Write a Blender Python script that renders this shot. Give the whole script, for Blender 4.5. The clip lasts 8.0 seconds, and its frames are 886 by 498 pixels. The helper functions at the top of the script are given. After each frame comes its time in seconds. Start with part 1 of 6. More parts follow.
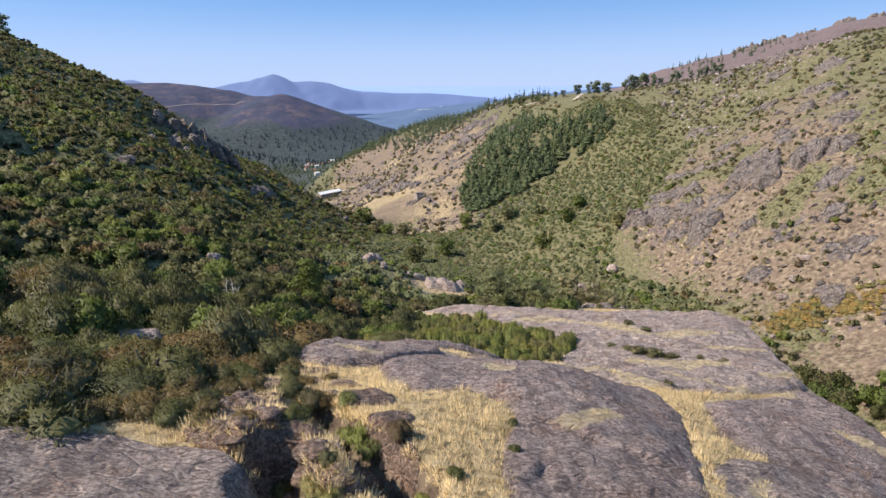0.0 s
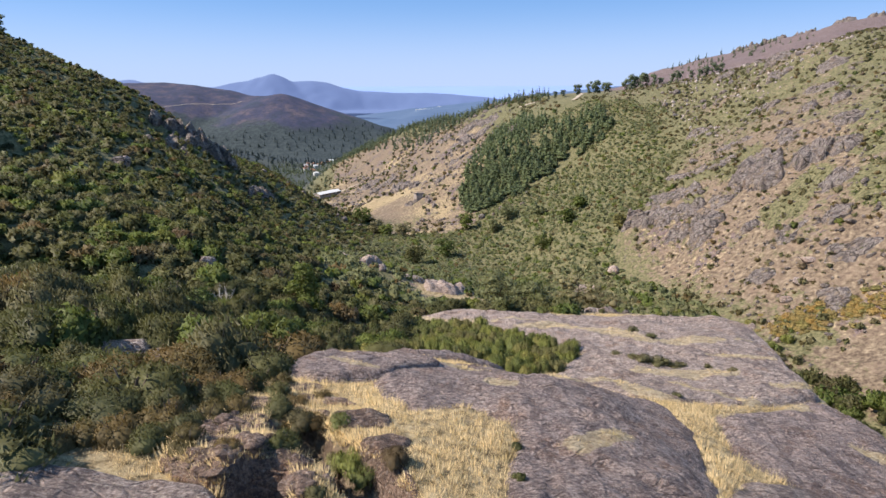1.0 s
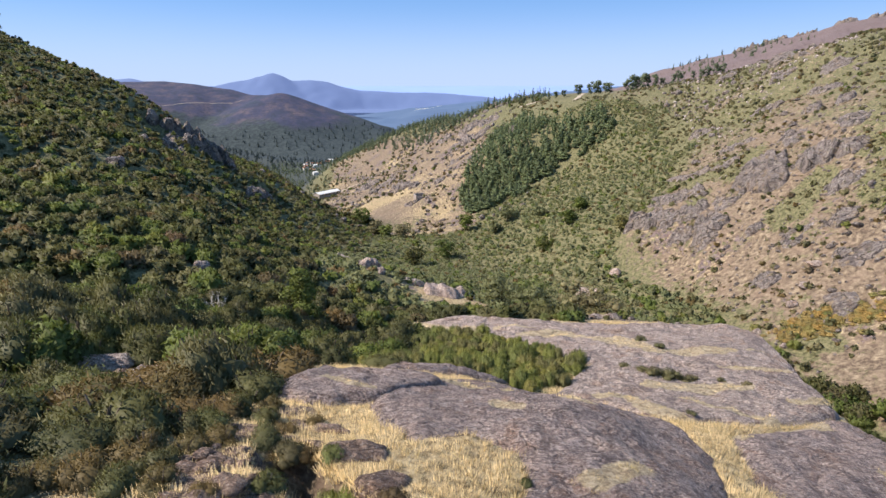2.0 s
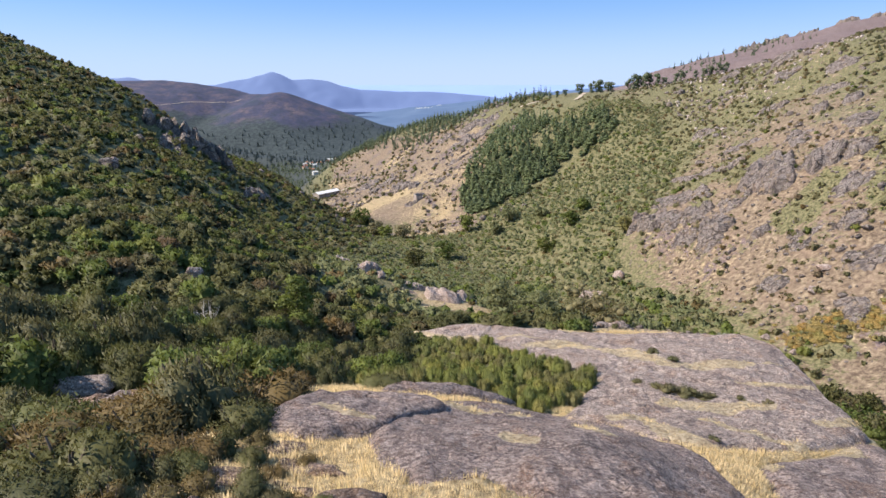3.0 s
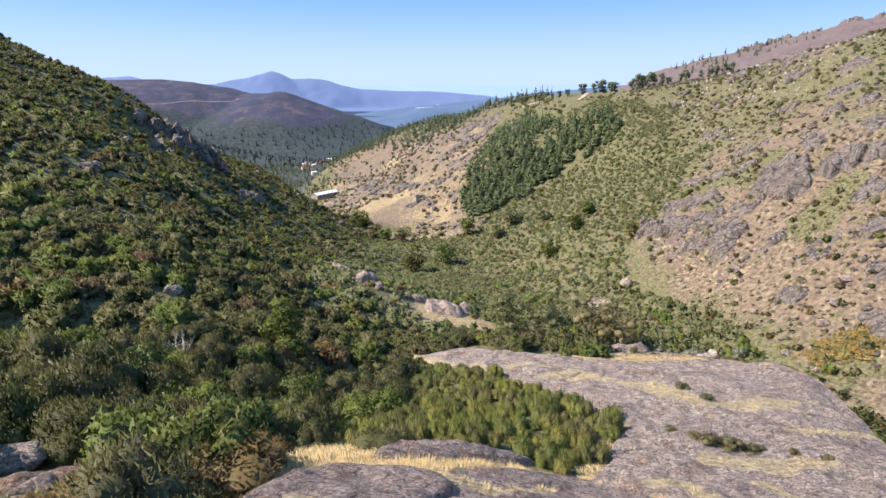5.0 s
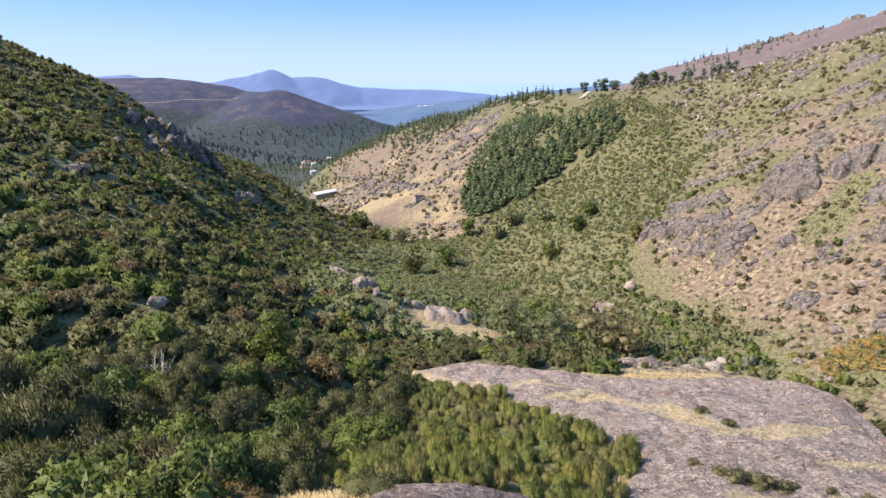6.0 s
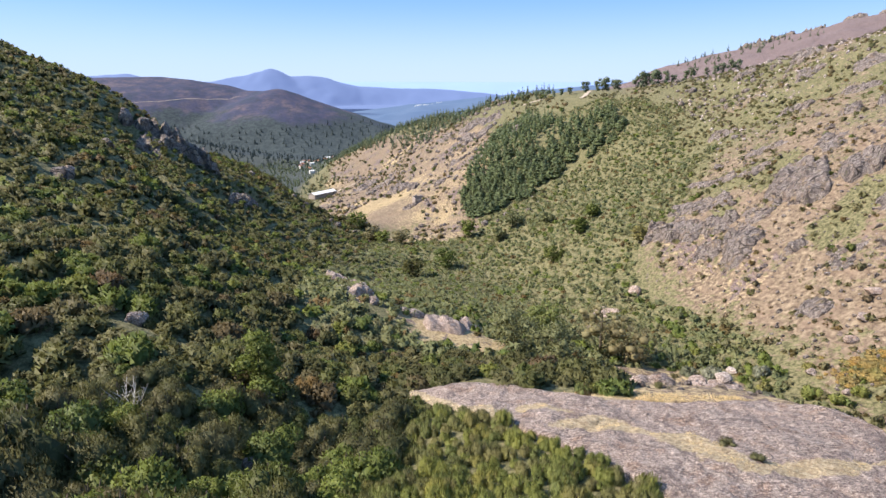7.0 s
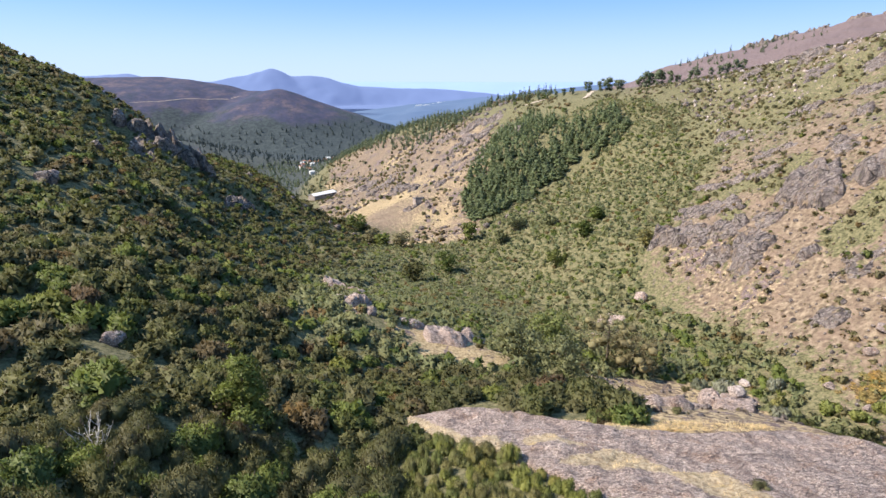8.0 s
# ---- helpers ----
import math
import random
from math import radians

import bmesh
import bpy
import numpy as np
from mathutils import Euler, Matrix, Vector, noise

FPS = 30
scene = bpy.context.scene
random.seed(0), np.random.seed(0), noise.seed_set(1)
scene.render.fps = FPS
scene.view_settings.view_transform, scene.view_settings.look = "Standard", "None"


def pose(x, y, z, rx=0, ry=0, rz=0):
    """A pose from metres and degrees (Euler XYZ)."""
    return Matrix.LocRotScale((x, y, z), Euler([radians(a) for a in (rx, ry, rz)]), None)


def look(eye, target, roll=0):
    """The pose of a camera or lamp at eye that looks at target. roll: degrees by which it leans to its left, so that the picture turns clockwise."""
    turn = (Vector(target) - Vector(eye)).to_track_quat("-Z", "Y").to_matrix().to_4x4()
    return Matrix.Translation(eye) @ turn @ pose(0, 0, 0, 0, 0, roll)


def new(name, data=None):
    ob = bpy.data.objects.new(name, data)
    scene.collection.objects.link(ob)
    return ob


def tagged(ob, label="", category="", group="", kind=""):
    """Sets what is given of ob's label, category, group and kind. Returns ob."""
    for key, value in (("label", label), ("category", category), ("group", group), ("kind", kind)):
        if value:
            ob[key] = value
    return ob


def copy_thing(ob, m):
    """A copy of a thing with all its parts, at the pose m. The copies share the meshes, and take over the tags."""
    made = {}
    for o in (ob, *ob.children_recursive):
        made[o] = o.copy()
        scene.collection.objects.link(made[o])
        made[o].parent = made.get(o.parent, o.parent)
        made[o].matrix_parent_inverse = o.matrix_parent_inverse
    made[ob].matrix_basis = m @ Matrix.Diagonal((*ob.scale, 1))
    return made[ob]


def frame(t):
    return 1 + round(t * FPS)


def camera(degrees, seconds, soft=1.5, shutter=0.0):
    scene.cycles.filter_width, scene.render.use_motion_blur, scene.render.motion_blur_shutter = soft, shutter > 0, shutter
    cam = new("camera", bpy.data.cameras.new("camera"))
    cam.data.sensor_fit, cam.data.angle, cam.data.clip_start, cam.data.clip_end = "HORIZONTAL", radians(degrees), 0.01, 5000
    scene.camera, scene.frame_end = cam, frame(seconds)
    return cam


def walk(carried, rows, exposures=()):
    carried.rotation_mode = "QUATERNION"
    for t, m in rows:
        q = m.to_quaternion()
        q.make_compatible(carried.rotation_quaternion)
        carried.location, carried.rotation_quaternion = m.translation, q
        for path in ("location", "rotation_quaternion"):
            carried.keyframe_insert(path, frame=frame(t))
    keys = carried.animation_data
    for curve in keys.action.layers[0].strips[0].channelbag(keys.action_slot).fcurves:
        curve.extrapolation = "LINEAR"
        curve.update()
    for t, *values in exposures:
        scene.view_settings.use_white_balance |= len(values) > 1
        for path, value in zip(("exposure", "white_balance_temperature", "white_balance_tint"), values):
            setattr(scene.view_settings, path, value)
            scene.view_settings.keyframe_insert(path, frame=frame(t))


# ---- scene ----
cam = camera(77.4, 8.0, soft=1.5)
PATH = [
    (0, (0.767, -2.213, 20.975), (0.726, -0.295, 20.41), -0.2),
    (0.5, (0.744, -1.487, 20.996), (0.704, 0.431, 20.43), -0.2),
    (1, (0.748, -0.656, 20.986), (0.709, 1.262, 20.42), -0.2),
    (1.5, (0.698, 0.27, 20.987), (0.66, 2.188, 20.421), -0.1),
    (3, (0.291, 3.853, 21.107), (0.254, 5.77, 20.537), -0.0),
    (3.5, (0.147, 5.179, 21.119), (0.111, 7.096, 20.55), 0.0),
    (4, (0.035, 6.677, 21.184), (-0.001, 8.593, 20.613), 0.0),
    (4.5, (-0.061, 8.152, 21.194), (-0.097, 10.069, 20.623), 0.1),
    (6, (-0.261, 13.164, 21.343), (-0.296, 15.079, 20.766), 0.1),
    (6.5, (-0.266, 14.94, 21.383), (-0.3, 16.854, 20.803), 0.1),
    (7, (-0.342, 16.975, 21.429), (-0.376, 18.889, 20.849), 0.1),
    (7.5, (-0.361, 18.91, 21.453), (-0.396, 20.823, 20.871), 0.1),
    (8, (-0.411, 21.036, 21.504), (-0.448, 22.949, 20.924), 0.1),
]
walk(cam, [(t, look(eye, target, roll)) for t, eye, target, roll in PATH],
     exposures=[(0.0, 0.52, 6650, 15), (3.5, 0.72, 6650, 15), (8.0, 0.86, 6650, 15)])

# ---- light ----
SUN = Vector((-0.715, -0.04, 0.695)).normalized()
world = bpy.data.worlds.new("sky")
scene.world = world
world.use_nodes = True
wn = world.node_tree.nodes
sky = wn.new("ShaderNodeTexSky")
sky.sky_type, sky.sun_disc = "NISHITA", False
sky.sun_elevation = math.asin(SUN.z)
sky.sun_rotation = math.atan2(SUN.x, SUN.y)
sky.altitude, sky.air_density, sky.dust_density, sky.ozone_density = 2600, 0.75, 0.0, 4.0
wn["Background"].inputs[1].default_value = 0.090
haze = wn.new("ShaderNodeMix")
haze.data_type, haze.inputs[0].default_value, haze.inputs[7].default_value = "RGBA", 0.55, (1.8, 4.2, 8.1, 1)
world.node_tree.links.new(sky.outputs[0], haze.inputs[6])
up, low, pale = wn.new("ShaderNodeTexCoord"), wn.new("ShaderNodeSeparateXYZ"), wn.new("ShaderNodeMapRange")
world.node_tree.links.new(up.outputs["Generated"], low.inputs[0])
world.node_tree.links.new(low.outputs[2], pale.inputs[0])
pale.interpolation_type = "SMOOTHSTEP"
for i, v in enumerate((0.0, 0.15, 0.9, 0.0)):
    pale.inputs[i + 1].default_value = v
rim = wn.new("ShaderNodeMix")
rim.data_type, rim.inputs[7].default_value = "RGBA", (4.0, 5.3, 7.7, 1)
world.node_tree.links.new(pale.outputs[0], rim.inputs[0])
world.node_tree.links.new(haze.outputs[2], rim.inputs[6])
world.node_tree.links.new(rim.outputs[2], wn["Background"].inputs[0])
sun = new("sun", bpy.data.lights.new("sun", "SUN"))
sun.data.energy, sun.data.angle, sun.data.color = 5.0, radians(0.6), (1.0, 0.92, 0.79)
sun.matrix_world = look(SUN * 300, (0, 0, 0))

# ---- terrain: valley cross sections, each a row of (x, height) along one y ----
SECTIONS = []


def section(y, *knots):
    SECTIONS.append((y, knots))


section(-40, (-90, 34), (-30, 16), (0, 10), (20, 3), (40, -8), (70, -10), (110, 15), (220, 60))
section(10, (-100, 40), (-40, 19), (-12, 10.5), (0, 8.8), (10, 6.8), (25, 1), (45, -16), (58, -17), (80, -2), (120, 23), (220, 62))
section(25, (-100, 36), (-40, 12), (-22, 6.5), (-10, 6.5), (0, 6.2), (6, 5.8), (12, 3.7), (20, 1.9), (26.8, 0.2), (28.4, -2), (31, -7), (40, -15), (50, -19), (65, -14), (85, 2), (120, 22), (220, 62))
section(35, (-100, 33), (-40, 8.5), (-25, 5), (-12, 2.6), (-5, 2.6), (0, 2.2), (8, 0.4), (20, -0.3), (27.6, -1.0), (29, -3.4), (31.5, -7.5), (36, -12), (50, -20), (65, -15), (85, 0), (120, 21), (220, 61))
section(50, (-100, 29), (-40, 5.2), (-27, 2.4), (-20, 0.4), (-13, -3.4), (-8, -5), (0, -3.4), (8, -2.9), (18, -3), (31, -3.2), (32.4, -5.6), (34.5, -9.8), (38, -15), (52, -21.5), (68, -15), (90, 0), (120, 19), (230, 60))
section(65, (-100, 28), (-40, 3.6), (-30, 0), (-24, -2.6), (-15, -5.6), (-5, -8), (3, -6.8), (15, -7), (29, -8), (42, -20), (54, -23), (65, -18), (88, -2), (125, 19), (230, 58))
section(80, (-100, 28), (-54, 5.5), (-40, 1), (-27, -5), (-17, -11), (-2, -14.5), (8, -13.8), (20, -15), (35, -22), (50, -25.5), (65, -20), (88, -4), (125, 19), (230, 56))
section(100, (-135, 47), (-110, 31), (-63, 7), (-48, 0), (-30, -10), (-15, -12.5), (-7, -15.5), (5, -18.5), (20, -24), (35, -28), (48, -27), (65, -19), (88, -3), (125, 18), (235, 55))
section(120, (-135, 42), (-115, 30), (-80, 14), (-63, 6), (-48, -6), (-28, -16), (-10, -20), (5, -23), (22, -28), (38, -31), (52, -29), (66, -19), (84, -4), (95, 4), (125, 19), (240, 55))
section(140, (-140, 42), (-118, 29), (-93, 14.5), (-70, 3.5), (-49, -13), (-30, -22), (-10, -27), (15, -33), (32, -35), (48, -31), (60, -24), (67, -16), (80, -6), (95, 6), (125, 21), (245, 55))
section(165, (-150, 41), (-125, 28.5), (-110, 19.5), (-97, 12), (-85, 4.5), (-70, -5), (-49, -21), (-25, -31), (0, -37), (20, -39), (35, -34), (46, -28), (56, -21), (72, -11), (88, 2), (105, 13), (130, 24), (250, 56))
section(188, (-160, 43), (-140, 35), (-128, 29), (-110, 20.5), (-99, 13.3), (-92, 7.5), (-85, 2.5), (-79, -2.5), (-60, -16), (-35, -31), (-10, -41), (12, -42.5), (28, -38), (38, -30), (60, -18), (80, -7), (93, 2), (107, 13), (118, 19), (131, 26), (150, 35), (260, 58))
section(215, (-150, 10), (-100, -2), (-80, -11), (-60, -24), (-35, -38), (-10, -44), (5, -44), (22, -38), (40, -29), (60, -19), (85, -4), (110, 13), (125, 24), (140, 34.2), (160, 41), (270, 58))
section(260, (-150, 0), (-90, -19), (-74, -28), (-55, -39), (-30, -46), (-8, -43), (10, -37), (30, -29), (54, -20), (78, -1), (110, 13), (128, 24), (145, 33), (165, 37), (290, 48))
section(310, (-160, -8), (-100, -27), (-84, -40), (-65, -51), (-40, -46), (-19, -39), (5, -25), (24, -13), (50, 0), (76, 12), (110, 21), (150, 29), (190, 36), (230, 42), (310, 50))
section(350, (-180, -40), (-110, -58), (-80, -56), (-55, -50), (-30, -40), (0, -24), (21, -12), (45, 4), (76, 15), (110, 19), (160, 26), (250, 36), (350, 42))
section(430, (-220, -50), (-140, -66), (-100, -64), (-70, -54), (-40, -36), (-10, -16), (10, -4), (32, 6), (62, 13), (120, 16), (250, 26), (400, 32))
section(560, (-300, -60), (-200, -74), (-150, -73), (-120, -56), (-80, -36), (-40, -19), (0, -10), (60, -8), (200, 0), (400, 10))
section(720, (-400, -50), (-260, -78), (-210, -84), (-165, -77), (-110, -58), (-40, -38), (60, -28), (400, -20))
section(1000, (-700, -40), (-420, -88), (-300, -100), (-100, -104), (200, -104), (600, -104))
section(1500, (-900, -110), (-300, -116), (0, -118), (600, -116))
section(1900, (-900, -138), (600, -138))
section(5200, (-900, -150), (600, -150))


def pchip(xs, ys):
    """Slopes of a smooth curve through the knots that does not overshoot."""
    h = np.diff(xs)
    d = np.diff(ys, axis=0) / h.reshape(-1, *([1] * (ys.ndim - 1)))
    m = np.zeros_like(ys)
    same = d[1:] * d[:-1] > 0
    m[1:-1] = np.where(same, 2 * d[1:] * d[:-1] / np.where(same, d[1:] + d[:-1], 1), 0)
    m[0], m[-1] = d[0], d[-1]
    return m


def hermite(xs, ys, ms, x):
    i = np.clip(np.searchsorted(xs, x) - 1, 0, len(xs) - 2)
    h = xs[i + 1] - xs[i]
    t = np.clip((x - xs[i]) / h, -0.0, 1.0)
    return ((1 + 2 * t) * (1 - t) ** 2 * ys[i] + t * (1 - t) ** 2 * h * ms[i] + t * t * (3 - 2 * t) * ys[i + 1] + t * t * (t - 1) * h * ms[i + 1])


XG = np.arange(-1000.0, 1001.0, 1.0)
YS = np.array([s[0] for s in SECTIONS], float)
TABLE = []
for _, knots in SECTIONS:
    kx, kz = np.array([k[0] for k in knots], float), np.array([k[1] for k in knots], float)
    TABLE.append(hermite(kx, kz, pchip(kx, kz), np.clip(XG, kx[0], kx[-1])))
TABLE = np.array(TABLE)
SLOPES = pchip(YS, TABLE)


def wave(x, y, scale, seed):
    """Smooth value noise between -1 and 1."""
    x, y = np.asarray(x, float) / scale + seed * 17.3, np.asarray(y, float) / scale + seed * 9.1
    xi, yi = np.floor(x), np.floor(y)
    fx, fy = x - xi, y - yi
    fx, fy = fx * fx * (3 - 2 * fx), fy * fy * (3 - 2 * fy)

    def corner(a, b):
        s = np.sin(a * 127.1 + b * 311.7 + seed * 74.7) * 43758.5453
        return (s - np.floor(s)) * 2 - 1

    return (corner(xi, yi) * (1 - fx) + corner(xi + 1, yi) * fx) * (1 - fy) + (corner(xi, yi + 1) * (1 - fx) + corner(xi + 1, yi + 1) * fx) * fy


def fractal(x, y, scale, seed, octaves=4, gain=0.5):
    total, amp = 0, 1.0
    for k in range(octaves):
        total = total + amp * wave(x, y, scale / 2**k, seed + k)
        amp *= gain
    return total


def smooth(a, b, v):
    t = np.clip((np.asarray(v, float) - a) / (b - a), 0, 1)
    return t * t * (3 - 2 * t)


def ridge(x, y, line, fall, seed):
    """Height of a mountain whose crest runs along line, rows of (x, y, z), falling away at both sides."""
    best = np.full(np.shape(x), -1e9)
    warp = fractal(x, y, 260, seed, 4) * 0.22
    for (ax, ay, az), (bx, by, bz) in zip(line[:-1], line[1:]):
        dx, dy = bx - ax, by - ay
        t = np.clip(((x - ax) * dx + (y - ay) * dy) / (dx * dx + dy * dy), 0, 1)
        d = np.hypot(x - ax - t * dx, y - ay - t * dy)
        best = np.maximum(best, az + t * (bz - az) - fall * d * (1 + warp) / (1 + 40 / (d + 1)))
    return best


BURNT = [(-1300, 1250, 14), (-765, 1287, 29), (-670, 1317, 31), (-604, 1315, 25), (-527, 1316, 14), (-463, 1297, 1), (-412, 1262, 1), (-375, 1232, 6), (-338, 1242, -9), (-307, 1261, -25), (-262, 1281, -46), (-202, 1302, -77), (-150, 1320, -104)]
BARE = [(240, 880, 10), (322, 838, 34), (361, 822, 46), (392, 808, 61), (406, 801, 68), (432, 788, 70), (464, 770, 80), (488, 755, 90), (523, 731, 100), (700, 640, 130)]
SPUR = ((-84, 194), (-76, 189), (-66, 183), (-54, 178), (-40, 171))


def scarp(x, y):
    """The drop behind the crest of the wooded spur."""
    out = np.zeros(np.shape(x))
    for (ax, ay), (bx, by) in zip(SPUR[:-1], SPUR[1:]):
        dx, dy = bx - ax, by - ay
        n = math.hypot(dx, dy)
        along, d = ((x - ax) * dx + (y - ay) * dy) / n, ((x - ax) * -dy + (y - ay) * dx) / n
        out = np.maximum(out, smooth(0, 5, d) * smooth(46, 12, d) * smooth(-9, 0, along) * smooth(n + 9, n, along))
    return 9.0 * out


HOLLOW = (((-5.2, 17.4), (-3.4, 15.4)), ((-3.4, 15.4), (-2.0, 13.9)), ((-2.0, 13.9), (-0.6, 12.2)), ((-4.9, 12.9), (-4.2, 10.6)))


def hollow(x, y):
    """The cleft along the broken side of the rock ledge."""
    d = np.full(np.shape(x), 9.0)
    for (ax, ay), (bx, by) in HOLLOW:
        dx, dy = bx - ax, by - ay
        t = np.clip(((x - ax) * dx + (y - ay) * dy) / (dx * dx + dy * dy), 0, 1)
        d = np.minimum(d, np.hypot(x - ax - t * dx, y - ay - t * dy))
    return 2.2 * smooth(1.35, 0.3, d + 0.25 * wave(x, y, 0.9, 4))


def ground(x, y):
    x, y = np.asarray(x, float), np.asarray(y, float)
    yc = np.clip(y, YS[0], YS[-1])
    i = np.clip(np.searchsorted(YS, yc) - 1, 0, len(YS) - 2)
    h = YS[i + 1] - YS[i]
    t = (yc - YS[i]) / h
    xc = np.clip(x - XG[0], 0, len(XG) - 1.001)
    j = xc.astype(int)
    fx = xc - j

    def at(table, k):
        return table[k, j] * (1 - fx) + table[k, j + 1] * fx

    z = ((1 + 2 * t) * (1 - t) ** 2 * at(TABLE, i) + t * (1 - t) ** 2 * h * at(SLOPES, i)
         + t * t * (3 - 2 * t) * at(TABLE, i + 1) + t * t * (t - 1) * h * at(SLOPES, i + 1))
    far = smooth(40, 160, np.hypot(x, y))
    z = z + fractal(x, y, 26, 3, 4) * (0.35 + 0.75 * far) + fractal(x, y, 3.1, 11, 3) * 0.10
    gully = smooth(0.15, 0.8, wave(x * 0.5 + y * 0.85, y * 0.35 - x * 0.35, 9, 9)) * smooth(-16, -30, x) * smooth(330, 240, y)
    z = z - 3.2 * gully
    z = z - scarp(x, y) - hollow(x, y)
    z = np.maximum(z, np.where((y > 480) & (x > 60), ridge(x, y, BARE, 0.30, 8) + 2.6 * fractal(x, y, 34, 12, 3), -1e9))
    return np.maximum(z, np.where(y > 600, ridge(x, y, BURNT, 0.42, 5), -1e9))


# ---- materials ----
class Nodes:
    """A short way to write a node material."""

    def __init__(self, name, rough=0.85):
        self.m = bpy.data.materials.new(name)
        self.m.use_nodes = True
        self.t = self.m.node_tree
        self.b = self.t.nodes["Principled BSDF"]
        self.b.inputs["Roughness"].default_value = rough
        self.b.inputs["Specular IOR Level"].default_value = 0.25
        self.pos = self.t.nodes.new("ShaderNodeNewGeometry").outputs["Position"]

    def put(self, socket, value):
        if hasattr(value, "is_output"):
            self.t.links.new(value, socket)
        else:
            socket.default_value = value

    def noise(self, scale, detail=4.0, rough=0.55, distort=0.0, at=None):
        n = self.t.nodes.new("ShaderNodeTexNoise")
        self.put(n.inputs["Vector"], at or self.pos)
        n.inputs["Scale"].default_value, n.inputs["Detail"].default_value = scale, detail
        n.inputs["Roughness"].default_value, n.inputs["Distortion"].default_value = rough, distort
        return n.outputs["Fac"]

    def cracks(self, scale, at=None, feature="DISTANCE_TO_EDGE"):
        n = self.t.nodes.new("ShaderNodeTexVoronoi")
        n.feature = feature
        n.inputs["Scale"].default_value = scale
        self.put(n.inputs["Vector"], at or self.pos)
        return n.outputs["Distance"]

    def stretch(self, scale, turn=(0, 0, 0)):
        n = self.t.nodes.new("ShaderNodeMapping")
        self.put(n.inputs["Vector"], self.pos)
        n.inputs["Scale"].default_value = scale
        n.inputs["Rotation"].default_value = turn
        return n.outputs[0]

    def warped(self, scale, amount):
        n = self.t.nodes.new("ShaderNodeTexNoise")
        self.put(n.inputs["Vector"], self.pos)
        n.inputs["Scale"].default_value = scale
        v = self.t.nodes.new("ShaderNodeVectorMath")
        v.operation = "MULTIPLY_ADD"
        self.put(v.inputs[0], n.outputs["Color"])
        v.inputs[1].default_value = (amount, amount, amount)
        self.put(v.inputs[2], self.pos)
        return v.outputs[0]

    def calc(self, op, a, b=0.0, clamp=False):
        n = self.t.nodes.new("ShaderNodeMath")
        n.operation, n.use_clamp = op, clamp
        self.put(n.inputs[0], a)
        self.put(n.inputs[1], b)
        return n.outputs[0]

    def step(self, v, low, high, to_low=0.0, to_high=1.0):
        n = self.t.nodes.new("ShaderNodeMapRange")
        n.interpolation_type = "SMOOTHSTEP"
        self.put(n.inputs[0], v)
        for i, x in enumerate((low, high, to_low, to_high)):
            n.inputs[i + 1].default_value = x
        return n.outputs[0]

    def mix(self, fac, a, b, how="MIX"):
        n = self.t.nodes.new("ShaderNodeMix")
        n.data_type, n.blend_type = "RGBA", how
        self.put(n.inputs[0], fac)
        for i, c in ((6, a), (7, b)):
            self.put(n.inputs[i], c if hasattr(c, "is_output") else (*c, 1))
        return n.outputs[2]

    def ramp(self, fac, *stops):
        n = self.t.nodes.new("ShaderNodeValToRGB")
        while len(n.color_ramp.elements) < len(stops):
            n.color_ramp.elements.new(0.5)
        for e, (p, c) in zip(n.color_ramp.elements, stops):
            e.position, e.color = p, (*c, 1)
        self.put(n.inputs[0], fac)
        return n.outputs[0]

    def attribute(self, name):
        n = self.t.nodes.new("ShaderNodeAttribute")
        n.attribute_name = name
        return n.outputs

    def chance(self):
        return self.t.nodes.new("ShaderNodeObjectInfo").outputs["Random"]

    def island(self):
        return self.t.nodes.new("ShaderNodeNewGeometry").outputs["Random Per Island"]

    def scaled(self, colour, v):
        n = self.t.nodes.new("ShaderNodeVectorMath")
        n.operation = "SCALE"
        self.put(n.inputs[0], colour)
        self.put(n.inputs["Scale"], v)
        return n.outputs[0]

    def bump(self, height, strength=0.5, distance=0.1, after=None):
        n = self.t.nodes.new("ShaderNodeBump")
        n.inputs["Strength"].default_value, n.inputs["Distance"].default_value = strength, distance
        self.put(n.inputs["Height"], height)
        if after:
            self.put(n.inputs["Normal"], after)
        return n.outputs[0]

    def done(self, colour, normal=None, rough=None):
        self.put(self.b.inputs["Base Color"], colour if hasattr(colour, "is_output") else (*colour, 1))
        if normal:
            self.put(self.b.inputs["Normal"], normal)
        if rough:
            self.put(self.b.inputs["Roughness"], rough)
        return self.m


